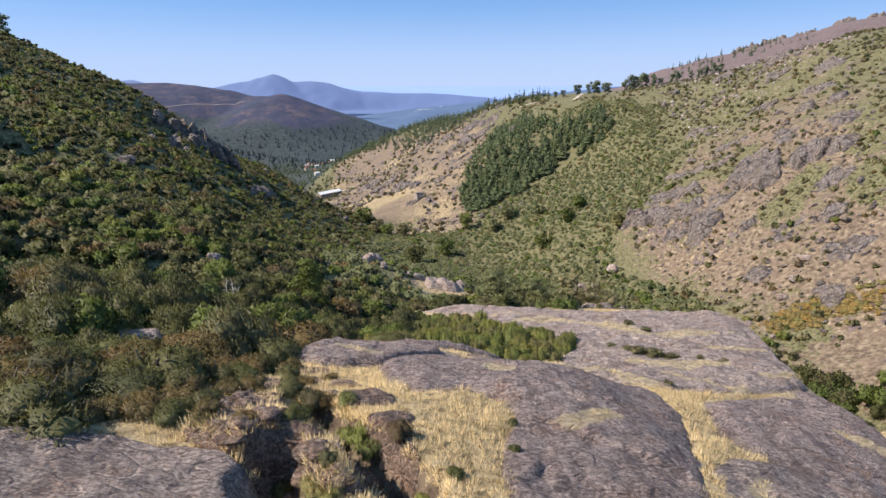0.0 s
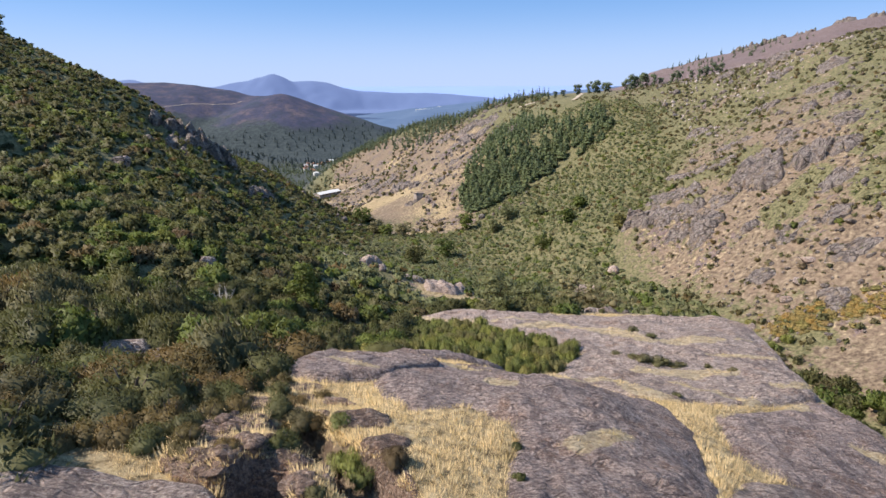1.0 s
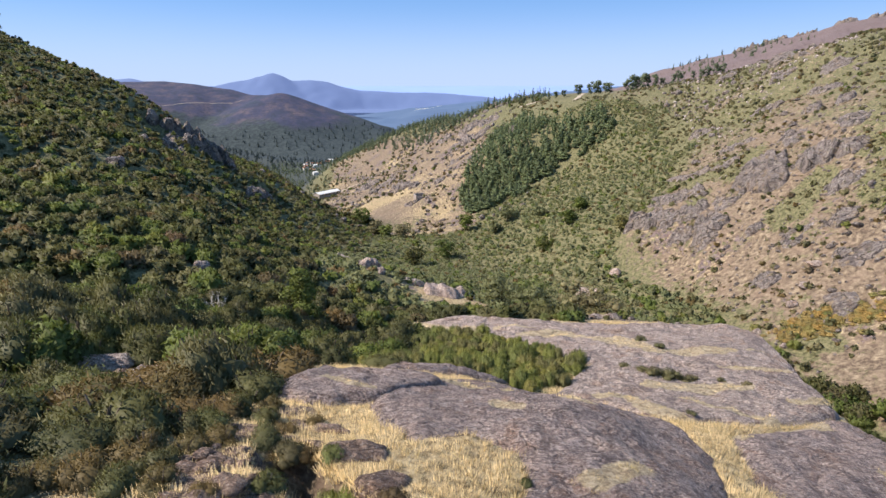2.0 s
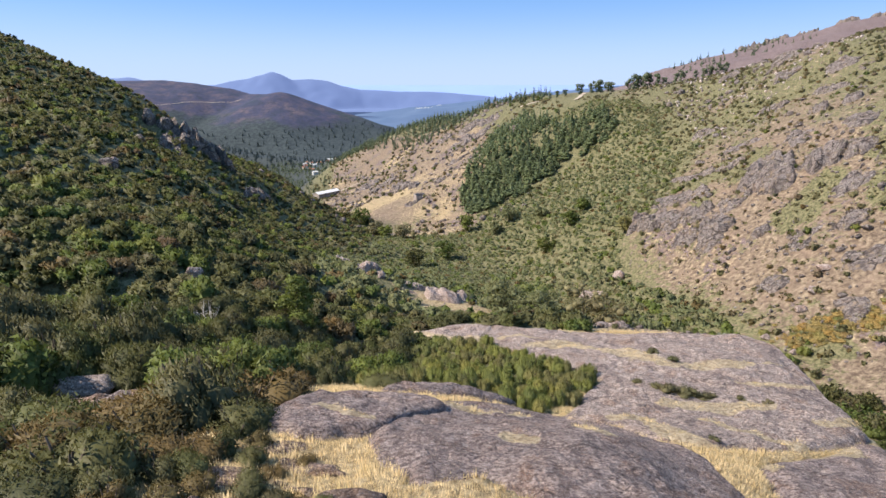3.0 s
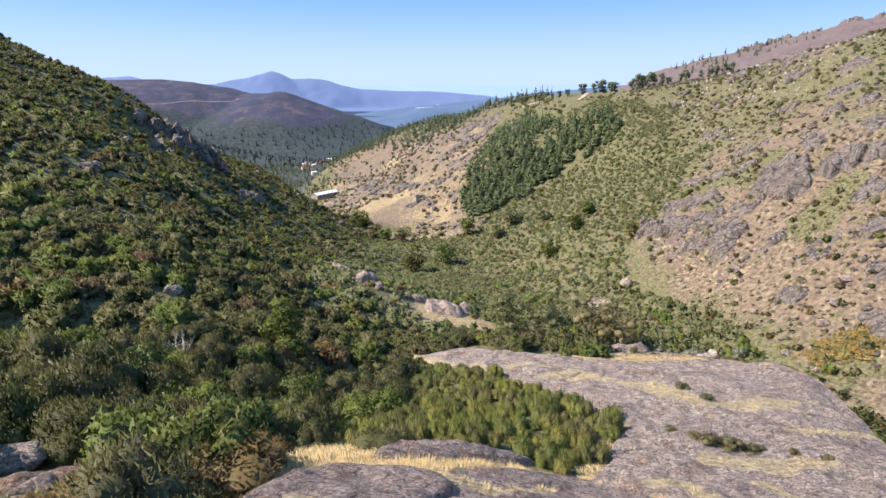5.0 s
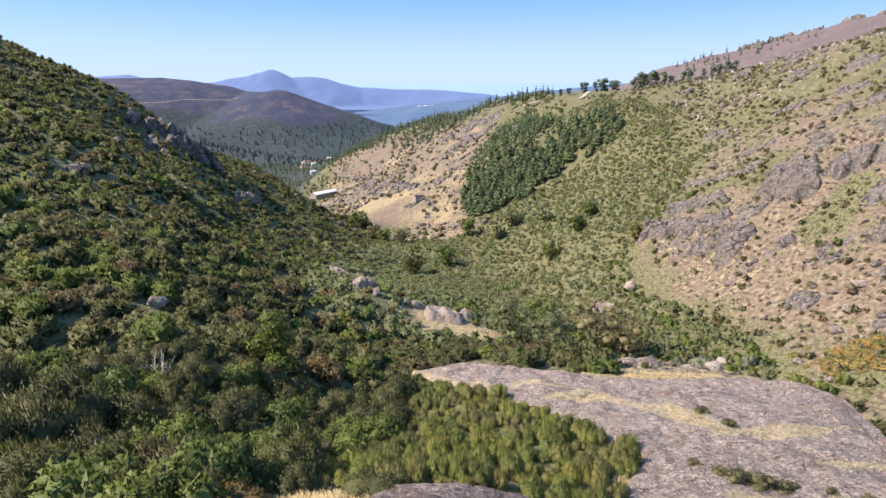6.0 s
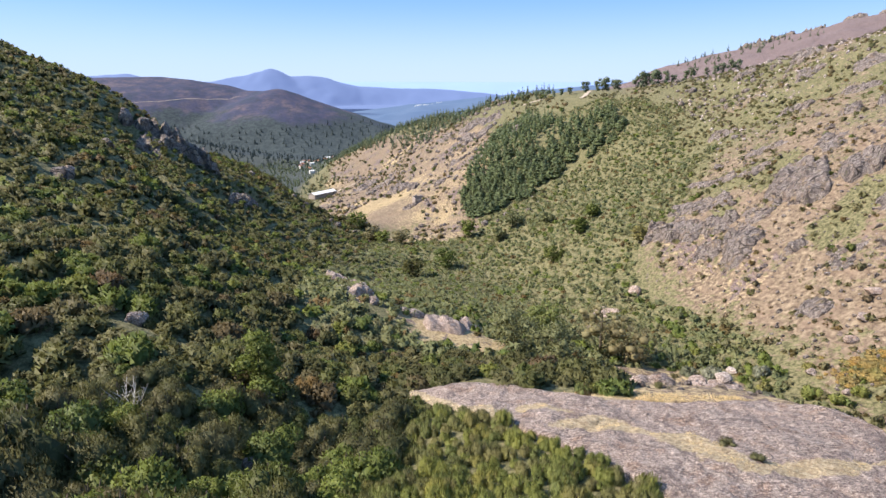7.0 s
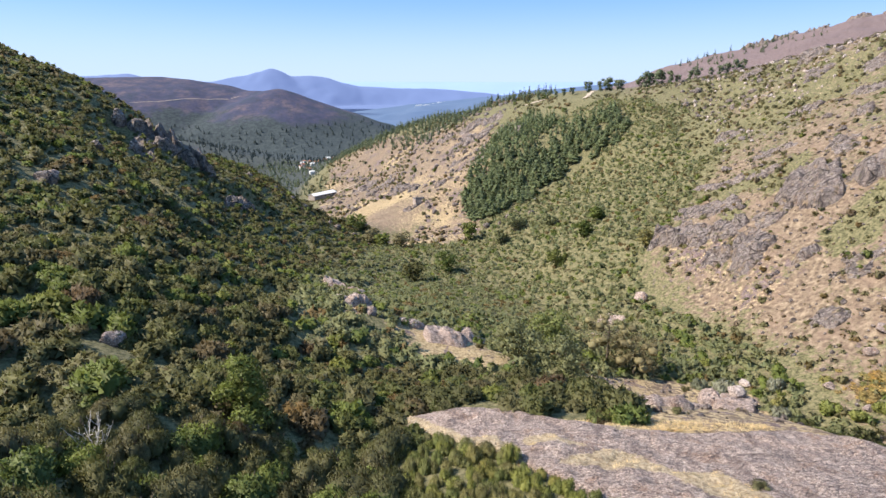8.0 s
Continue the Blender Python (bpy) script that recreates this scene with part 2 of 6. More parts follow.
def rock_colour(n):
    """Weathered granite: mauve grey with lichen, dark water streaks and rusty patches."""
    big = n.noise(0.22, 5, 0.6, 0.4)
    mid = n.noise(1.6, 8, 0.72)
    fine = n.noise(7.0, 5, 0.75)
    c = n.ramp(mid, (0.38, (0.130, 0.107, 0.100)), (0.48, (0.265, 0.222, 0.204)), (0.60, (0.42, 0.365, 0.325)))
    c = n.mix(n.step(big, 0.44, 0.62, 0, 0.8), c, (0.31, 0.255, 0.225))
    c = n.mix(n.step(n.noise(0.5, 6, 0.65, 0.3, n.stretch((1, 1, 1), (0.4, 0.2, 0.9))), 0.52, 0.64, 0, 0.75), c, (0.235, 0.150, 0.100))
    c = n.mix(n.step(fine, 0.52, 0.60, 0, 0.75), c, (0.50, 0.45, 0.40))
    c = n.mix(n.step(fine, 0.47, 0.41, 0, 0.75), c, (0.085, 0.070, 0.066))
    dark = n.noise(0.35, 6, 0.66, 0.6, n.stretch((2.2, 0.8, 1), (0, 0, 0.5)))
    c = n.mix(n.step(dark, 0.52, 0.63, 0, 0.72), c, (0.115, 0.095, 0.092))
    return c


def joints(n, scale, width, turn, squeeze):
    """Thin wandering joint lines."""
    v = n.noise(scale, 1.5, 0.4, 0.0, n.stretch(squeeze, turn))
    return n.step(n.calc("ABSOLUTE", n.calc("SUBTRACT", v, 0.5)), 0.0, width)


def make_rock(name, tone):
    n = Nodes(name, 0.8)
    lay = n.noise(1.4, 9, 0.76, 0.4, n.stretch((0.9, 1.5, 1.2), (0.1, 0.15, 0.30)))
    dash = n.noise(2.4, 8, 0.76, 0.4, n.stretch((0.8, 1.7, 1.2), (0, 0, -0.75)))
    line = n.calc("MULTIPLY", joints(n, 0.30, 0.006, (0, 0, 0.5), (0.22, 1.6, 1)), joints(n, 0.22, 0.004, (0, 0, -0.8), (0.2, 1.6, 1)))
    c = rock_colour(n)
    c = n.mix(n.step(lay, 0.40, 0.56), n.scaled(c, 0.90), c)
    c = n.mix(n.step(dash, 0.47, 0.42, 0, 0.42), c, (0.095, 0.072, 0.068))
    c = n.mix(n.step(dash, 0.54, 0.60, 0, 0.38), c, (0.47, 0.40, 0.355))
    scar = n.noise(4.2, 6, 0.75, 0.7, n.stretch((0.5, 1.4, 1.0), (0, 0, -0.95)))
    c = n.mix(n.step(scar, 0.43, 0.39, 0, 0.75), c, (0.075, 0.058, 0.056))
    c = n.mix(n.calc("MULTIPLY", n.calc("SUBTRACT", 1.0, line, True), 0.6), c, (0.07, 0.058, 0.052))
    c = n.mix(1.0, n.scaled(c, 1.5), tone, "MULTIPLY")
    pocket = n.calc("ADD", n.attribute("pocket")["Fac"], n.calc("MULTIPLY", n.calc("SUBTRACT", n.noise(1.3, 8, 0.74, 0.6), 0.5), 1.5))
    turf = n.ramp(n.noise(3.5, 6, 0.72), (0.40, (0.33, 0.25, 0.155)), (0.50, (0.50, 0.40, 0.255)), (0.62, (0.62, 0.52, 0.36)))
    grit = n.noise(9, 6, 0.8, 0.3, n.stretch((0.8, 1.5, 1.0), (0, 0, -0.6)))
    c = n.mix(n.step(grit, 0.545, 0.60, 0, 0.55), c, (0.56, 0.50, 0.46))
    c = n.mix(n.step(grit, 0.46, 0.41, 0, 0.6), c, (0.13, 0.105, 0.10))
    web = n.cracks(1.5, n.stretch((0.55, 1.7, 1.0), (0, 0, -0.7)))
    fret = n.cracks(3.6, n.stretch((0.6, 1.5, 1.0), (0, 0, 0.25)))
    torn = n.noise(0.8, 5, 0.7)
    c = n.mix(n.calc("MULTIPLY", n.step(web, 0.055, 0.0), n.step(torn, 0.46, 0.56, 0, 0.42)), c, (0.085, 0.070, 0.068))
    c = n.mix(n.calc("MULTIPLY", n.step(fret, 0.09, 0.0), n.step(torn, 0.55, 0.44, 0, 0.45)), c, (0.095, 0.078, 0.076))
    c = n.mix(n.step(pocket, 0.42, 0.72, 0, 0.9), c, turf)
    normal = n.bump(lay, 0.7, 0.22)
    normal = n.bump(dash, 0.8, 0.16, n.bump(scar, 1.0, 0.12, normal))
    normal = n.bump(n.step(web, 0.0, 0.10), 0.6, 0.12, n.bump(grit, 1.0, 0.12, normal))
    return n.done(c, n.bump(line, 0.4, 0.10, normal))


def make_cliff():
    n = Nodes("cliff_rock", 0.85)
    c = n.scaled(rock_colour(n), 0.96)
    streak = n.noise(0.9, 6, 0.66, 0.3, n.stretch((1.8, 1.8, 0.3), (0.25, 0.1, 0)))
    c = n.mix(n.step(streak, 0.52, 0.62, 0, 0.6), c, (0.105, 0.088, 0.088))
    c = n.mix(n.step(n.noise(0.55, 7, 0.72, 0.4), 0.55, 0.62, 0, 0.85), c, (0.34, 0.255, 0.165))
    c = n.mix(n.step(n.noise(0.8, 7, 0.7, 0.2), 0.58, 0.64, 0, 0.85), c, (0.115, 0.115, 0.050))
    line = n.calc("MULTIPLY", joints(n, 0.28, 0.022, (0.3, 0.2, 0.5), (0.7, 1.8, 0.8)), joints(n, 0.22, 0.016, (0.2, 0.4, -0.9), (0.6, 1.6, 0.7)))
    c = n.mix(n.calc("SUBTRACT", 1.0, line, True), c, (0.055, 0.046, 0.044))
    lay = n.noise(0.8, 7, 0.72, 0.4, n.stretch((0.5, 2.2, 1.4), (0.2, 0.3, -0.6)))
    c = n.mix(n.step(lay, 0.50, 0.40, 0, 0.65), c, (0.110, 0.090, 0.090))
    normal = n.bump(n.noise(0.7, 8, 0.75, 0.4, n.stretch((1, 1, 0.6))), 1.0, 0.8)
    normal = n.bump(lay, 0.9, 0.8, n.bump(line, 0.6, 0.5, normal))
    return n.done(c, n.bump(n.noise(3, 5, 0.7), 0.7, 0.2, normal))


def make_ground():
    n = Nodes("hillside_soil", 0.95)
    rgb = n.t.nodes.new("ShaderNodeSeparateColor")
    n.put(rgb.inputs[0], n.attribute("cover")["Color"])
    grass, green, stone = rgb.outputs
    a, b, f = n.noise(0.16, 6, 0.62), n.noise(1.1, 8, 0.74), n.noise(5.0, 5, 0.72)
    soil = n.ramp(b, (0.41, (0.092, 0.066, 0.048)), (0.47, (0.162, 0.120, 0.084)), (0.53, (0.222, 0.170, 0.118)), (0.60, (0.33, 0.262, 0.180)))
    soil = n.mix(n.step(a, 0.45, 0.66, 0, 0.55), soil, (0.225, 0.160, 0.118))
    soil = n.mix(n.step(n.noise(2.2, 6, 0.75), 0.57, 0.63, 0, 0.7), soil, (0.105, 0.085, 0.052))
    straw = n.ramp(n.noise(2.2, 8, 0.75), (0.40, (0.175, 0.128, 0.068)), (0.48, (0.31, 0.235, 0.130)), (0.60, (0.50, 0.40, 0.24)))
    heath = n.ramp(n.noise(1.6, 7, 0.74), (0.40, (0.056, 0.055, 0.027)), (0.50, (0.140, 0.134, 0.066)), (0.60, (0.225, 0.200, 0.110)))
    c = n.mix(n.step(n.calc("ADD", grass, n.calc("MULTIPLY", n.calc("SUBTRACT", b, 0.5), 1.9)), 0.38, 0.62), soil, straw)
    c = n.mix(n.step(n.calc("ADD", green, n.calc("MULTIPLY", n.calc("SUBTRACT", n.noise(0.6, 8, 0.74), 0.5), 2.2)), 0.42, 0.58), c, heath)
    c = n.mix(n.step(n.calc("ADD", stone, n.calc("MULTIPLY", n.calc("SUBTRACT", n.noise(0.5, 8, 0.75, 0.4), 0.5), 2.4)), 0.45, 0.56), c, n.mix(1.0, rock_colour(n), (0.56, 0.50, 0.54), "MULTIPLY"))
    normal = n.bump(b, 0.6, 0.35)
    # far hill and its woods: distance haze is put into these bluish colours
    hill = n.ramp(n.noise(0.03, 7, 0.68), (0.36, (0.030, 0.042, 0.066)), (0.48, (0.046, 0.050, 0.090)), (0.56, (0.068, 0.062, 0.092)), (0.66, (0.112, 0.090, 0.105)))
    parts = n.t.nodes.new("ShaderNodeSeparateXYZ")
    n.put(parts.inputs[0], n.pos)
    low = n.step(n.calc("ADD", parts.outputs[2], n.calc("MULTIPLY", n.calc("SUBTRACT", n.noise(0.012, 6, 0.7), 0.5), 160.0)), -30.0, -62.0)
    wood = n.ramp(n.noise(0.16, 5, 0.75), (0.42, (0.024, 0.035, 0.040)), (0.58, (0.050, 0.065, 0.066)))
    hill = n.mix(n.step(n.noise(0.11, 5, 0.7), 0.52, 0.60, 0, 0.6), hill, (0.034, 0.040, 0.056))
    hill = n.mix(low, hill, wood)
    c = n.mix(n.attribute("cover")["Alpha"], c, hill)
    return n.done(c, n.bump(f, 0.7, 0.15, normal))


def make_leaf(name, stops, gloss=0.6, bright=1.0):
    """Foliage whose hue changes from plant to plant and a little from leaf to leaf."""
    n = Nodes(name, gloss)
    v = n.calc("FRACT", n.calc("ADD", n.attribute("tint")["Fac"], n.chance()))
    c = n.ramp(v, *stops)
    spread = n.calc("MULTIPLY_ADD", n.island(), 0.5 * bright)
    n.t.nodes[-1].inputs[2].default_value = 0.73 * bright
    c = n.scaled(c, spread)
    shine, mixed = n.t.nodes.new("ShaderNodeBsdfTranslucent"), n.t.nodes.new("ShaderNodeMixShader")
    n.put(shine.inputs["Color"], n.scaled(c, 1.25))
    mixed.inputs[0].default_value = 0.30
    n.put(mixed.inputs[1], n.b.outputs[0])
    n.put(mixed.inputs[2], shine.outputs[0])
    n.put(n.t.nodes["Material Output"].inputs[0], mixed.outputs[0])
    return n.done(c)


def make_plain(name, low, high, scale, rough=0.8, bump=0.2, glow=None):
    n = Nodes(name, rough)
    f = n.noise(scale, 5, 0.62)
    c = n.ramp(f, (0.32, low), (0.68, high))
    if glow:
        n.b.inputs["Emission Color"].default_value = (*glow[0], 1)
        n.b.inputs["Emission Strength"].default_value = glow[1]
    return n.done(c, n.bump(f, bump, 0.5 / scale) if bump else None)


ROCK, DARK_ROCK, WHITE_ROCK = make_rock("granite", (1.04, 0.965, 0.92)), make_rock("mauve_granite", (0.86, 0.78, 0.77)), make_rock("pale_granite", (1.3, 1.3, 1.3))
BROWN_ROCK = make_rock("brown_granite", (0.72, 0.58, 0.48))
CLIFF, GROUND = make_cliff(), make_ground()
HEATH = make_leaf("heath_leaves", ((0.0, (0.090, 0.094, 0.032)), (0.25, (0.122, 0.120, 0.048)), (0.45, (0.090, 0.106, 0.032)), (0.65, (0.136, 0.128, 0.060)),
                                   (0.82, (0.072, 0.080, 0.030)), (0.95, (0.118, 0.102, 0.050)), (1.0, (0.124, 0.086, 0.046))))
OAK = make_leaf("oak_leaves", ((0.0, (0.108, 0.138, 0.034)), (0.4, (0.142, 0.174, 0.040)), (0.7, (0.092, 0.126, 0.036)), (1.0, (0.165, 0.178, 0.044))))
BROOM = make_leaf("broom_leaves", ((0.0, (0.185, 0.215, 0.062)), (0.3, (0.240, 0.255, 0.070)), (0.5, (0.160, 0.192, 0.062)), (0.75, (0.205, 0.195, 0.085)), (1.0, (0.285, 0.275, 0.075))))
BROWN = make_leaf("dry_leaves", ((0.0, (0.135, 0.092, 0.038)), (0.5, (0.165, 0.116, 0.046)), (1.0, (0.118, 0.096, 0.038))))
ORANGE = make_leaf("fern_leaves", ((0.0, (0.40, 0.26, 0.08)), (0.3, (0.39, 0.29, 0.11)), (0.6, (0.27, 0.25, 0.09)), (0.8, (0.35, 0.25, 0.11)), (1.0, (0.17, 0.19, 0.06))))
GREY = make_leaf("grey_leaves", ((0.0, (0.26, 0.27, 0.20)), (1.0, (0.21, 0.23, 0.15))))
NEEDLE = make_leaf("pine_needles", ((0.0, (0.142, 0.186, 0.092)), (0.5, (0.182, 0.222, 0.104)), (1.0, (0.126, 0.166, 0.086))))
# far pines: distance haze is put into the bluish needle colour
HAZED_NEEDLE = make_leaf("hazed_needles", ((0.0, (0.040, 0.062, 0.062)), (0.5, (0.052, 0.076, 0.072)), (1.0, (0.034, 0.054, 0.058))))
DARK_NEEDLE = make_leaf("dark_needles", ((0.0, (0.110, 0.145, 0.085)), (1.0, (0.155, 0.188, 0.105))))
VALLEY = make_leaf("valley_heath", ((0.0, (0.160, 0.178, 0.082)), (0.4, (0.196, 0.202, 0.094)), (0.8, (0.146, 0.168, 0.080)), (1.0, (0.208, 0.190, 0.100))))
SCRUB = make_leaf("slope_heath", ((0.0, (0.118, 0.116, 0.054)), (0.3, (0.170, 0.154, 0.074)), (0.6, (0.126, 0.128, 0.056)), (0.85, (0.195, 0.170, 0.086)), (1.0, (0.150, 0.112, 0.070))))
PALE = make_leaf("pale_grass", ((0.0, (0.36, 0.275, 0.165)), (0.5, (0.42, 0.33, 0.20)), (1.0, (0.28, 0.21, 0.135))), 0.7)
STRAW = make_leaf("dry_grass", ((0.0, (0.68, 0.52, 0.28)), (0.5, (0.78, 0.62, 0.36)), (0.8, (0.58, 0.44, 0.23)), (1.0, (0.52, 0.42, 0.22))), 0.7)
BARK = make_plain("bark", (0.07, 0.055, 0.042), (0.16, 0.13, 0.10), 6)
DEADWOOD = make_plain("bleached_wood", (0.38, 0.35, 0.31), (0.55, 0.52, 0.47), 5)
TRACK = make_plain("pale_gravel", (0.34, 0.28, 0.21), (0.48, 0.41, 0.32), 0.8, 0.95)
PLASTER = make_plain("white_render", (0.70, 0.68, 0.63), (0.82, 0.80, 0.76), 0.8)
ROOFTILE = make_plain("clay_tile", (0.30, 0.13, 0.08), (0.44, 0.21, 0.13), 1.5)
METAL_ROOF = make_plain("pale_sheet_roof", (0.66, 0.65, 0.62), (0.78, 0.77, 0.74), 0.6, 0.5)
STONEWALL = make_plain("rubble_wall", (0.24, 0.20, 0.18), (0.42, 0.37, 0.33), 1.4)
GLASS = make_plain("dark_window", (0.03, 0.035, 0.04), (0.05, 0.055, 0.06), 1.0, 0.15, 0)
WOODDOOR = make_plain("door_wood", (0.10, 0.06, 0.04), (0.16, 0.10, 0.06), 3.0)


# ---- mesh helpers ----
def solid(name, verts, faces, material, normals=None, tint=None, flat=False):
    """A mesh of triangles or quads from arrays."""
    verts, faces = np.asarray(verts, np.float32), np.asarray(faces, np.int32)
    k = faces.shape[1]
    if normals is not None:
        a, b, c = (verts[faces[:, i]] for i in range(3))
        away = (np.cross(b - a, c - a) * np.asarray(normals)[faces[:, 0]]).sum(1) < 0
        faces = np.where(away[:, None], faces[:, ::-1], faces).astype(np.int32)
    me = bpy.data.meshes.new(name)
    me.vertices.add(len(verts))
    me.vertices.foreach_set("co", verts.ravel())
    me.loops.add(faces.size)
    me.loops.foreach_set("vertex_index", faces.ravel())
    me.polygons.add(len(faces))
    me.polygons.foreach_set("loop_start", np.arange(0, faces.size, k, dtype=np.int32))
    me.polygons.foreach_set("use_smooth", np.full(len(faces), not flat))
    me.update(calc_edges=True)
    if tint is not None:
        me.attributes.new("tint", "FLOAT", "POINT").data.foreach_set("value", np.asarray(tint, np.float32))
    me.materials.append(material)
    if normals is not None:
        me.normals_split_custom_set_from_vertices(np.asarray(normals, np.float32))
    return me


def part(name, me, parent, label=""):
    ob = new(name, me)
    ob.parent = parent
    return tagged(ob, label)


def unit(v):
    return v / np.maximum(np.linalg.norm(v, axis=-1, keepdims=True), 1e-9)


def ball(rings, segments):
    """A coarse unit ball: points and triangles."""
    v = [(0, 0, 1)]
    for i in range(1, rings):
        for j in range(segments):
            a, b = math.pi * i / rings, 2 * math.pi * j / segments
            v.append((math.sin(a) * math.cos(b), math.sin(a) * math.sin(b), math.cos(a)))
    v.append((0, 0, -1))
    f = []
    for j in range(segments):
        k = (j + 1) % segments
        f.append((0, 1 + j, 1 + k))
        for i in range(rings - 2):
            p = 1 + i * segments
            f += [(p + j, p + segments + j, p + k), (p + k, p + segments + j, p + segments + k)]
        p = 1 + (rings - 2) * segments
        f.append((p + j, len(v) - 1, p + k))
    return np.array(v), np.array(f)


def foliage(rng, blobs, count, length, width, up=0.3, core=(5, 7), core_size=0.8, ragged=0.12):
    """Leaf sprays over a bunch of ellipsoids, with a leafy core: points, triangles, normals."""
    blobs = np.array(blobs, float)
    area = (blobs[:, 3] * blobs[:, 4] + blobs[:, 4] * blobs[:, 5])
    pick = rng.choice(len(blobs), count * 2, p=area / area.sum())
    d = unit(rng.normal(size=(count * 2, 3)))
    d[:, 2] = np.where(d[:, 2] < -0.35, -d[:, 2], d[:, 2])
    c, r = blobs[pick, :3], blobs[pick, 3:]
    p = c + d * r * (1 + rng.normal(0, ragged, (count * 2, 1)))
    inside = np.zeros(len(p), bool)
    for b in blobs:
        inside |= (((p - b[:3]) / (b[3:] * 0.86)) ** 2).sum(1) < 1
    keep = np.flatnonzero(~inside & (p[:, 2] > 0.05))[:count]
    p, d = p[keep], unit(d[keep] / r[keep])
    k = len(p)
    along = unit(d * 0.3 + rng.normal(0, 0.55, (k, 3)) + np.array([0, 0, up]))
    side = unit(np.cross(along, rng.normal(size=(k, 3))))
    ln, wd = length * rng.uniform(0.6, 1.4, (k, 1)), width * rng.uniform(0.7, 1.3, (k, 1))
    base = p - along * ln * 0.4
    v = np.stack([base - side * wd / 2, base + side * wd / 2, p + along * ln * 0.6], 1).reshape(-1, 3)
    f = np.arange(3 * k).reshape(-1, 3)
    nrm = np.repeat(unit(d + rng.normal(0, 0.22, (k, 3))), 3, 0)
    V, F, N = [v], [f], [nrm]
    at = len(v)
    if core:
        bv, bf = ball(*core)
        for b in blobs:
            w = bv * (1 + rng.normal(0, 0.10, (len(bv), 1)))
            q = b[:3] + w * b[3:] * core_size
            q[:, 2] = np.maximum(q[:, 2], -0.3)
            V.append(q)
            F.append(bf + at)
            N.append(unit(bv / b[3:]))
            at += len(q)
    return np.concatenate(V), np.concatenate(F), np.concatenate(N)


def tube(path, radii, sides=6):
    """A tapered limb along a path: points and triangles."""
    path, V, F = np.array(path, float), [], []
    for i, p in enumerate(path):
        a = unit(path[min(i + 1, len(path) - 1)] - path[max(i - 1, 0)])
        u = unit(np.cross(a, (0.3, 0.9, 0.2)))
        w = np.cross(a, u)
        for j in range(sides):
            t = 2 * math.pi * j / sides
            V.append(p + radii[i] * (u * math.cos(t) + w * math.sin(t)))
    for i in range(len(path) - 1):
        for j in range(sides):
            a, b = i * sides + j, i * sides + (j + 1) % sides
            F += [(a, b, a + sides), (b, b + sides, a + sides)]
    return np.array(V), np.array(F)


def joined(pieces):
    """Several (points, triangles) as one."""
    V, F, at = [], [], 0
    for v, f in pieces:
        V.append(v)
        F.append(np.asarray(f) + at)
        at += len(v)
    return np.concatenate(V), np.concatenate(F)


def strewn(template, places, turns, scales):
    """Copies of a template (points, triangles, normals) in one array, with one tint each."""
    v, f, nrm = template
    n = len(places)
    c, s = np.cos(turns)[:, None], np.sin(turns)[:, None]
    vx, vy = v[None, :, 0] * c - v[None, :, 1] * s, v[None, :, 0] * s + v[None, :, 1] * c
    P = np.stack([vx, vy, np.broadcast_to(v[None, :, 2], vx.shape)], 2) * scales[:, None, :] + places[:, None, :]
    nx, ny = nrm[None, :, 0] * c - nrm[None, :, 1] * s, nrm[None, :, 0] * s + nrm[None, :, 1] * c
    Q = np.stack([nx, ny, np.broadcast_to(nrm[None, :, 2], nx.shape)], 2)
    F = (f[None] + (np.arange(n) * len(v))[:, None, None]).reshape(-1, 3)
    return P.reshape(-1, 3), F, Q.reshape(-1, 3)


def scatter(name, material, groups, label, category, group=""):
    """One object of many plants; groups: rows of (template, places, scales)."""
    V, F, N, T, at = [], [], [], [], 0
    rng = np.random.default_rng(abs(hash(len(label))) % 1000 + len(groups))
    for template, places, scales in groups:
        if len(places) == 0:
            continue
        v, f, q = strewn(template, places, rng.uniform(0, 6.28, len(places)), scales)
        V.append(v)
        F.append(f + at)
        N.append(q)
        T.append(np.repeat(rng.uniform(0, 1, len(places)), len(template[0])))
        at += len(v)
    if not V:
        return None
    ob = new(name, solid(name, np.concatenate(V), np.concatenate(F), material, np.concatenate(N), np.concatenate(T)))
    return tagged(ob, label, category, group, "stuff")


def inside(poly, x, y):
    """Which points lie in a polygon of (x, y) corners."""
    x, y = np.asarray(x, float), np.asarray(y, float)
    hit = np.zeros(x.shape, bool)
    for (ax, ay), (bx, by) in zip(poly, poly[1:] + poly[:1]):
        cross = (ay > y) != (by > y)
        hit ^= cross & (x < (bx - ax) * (y - ay) / ((by - ay) or 1e-9) + ax)
    return hit


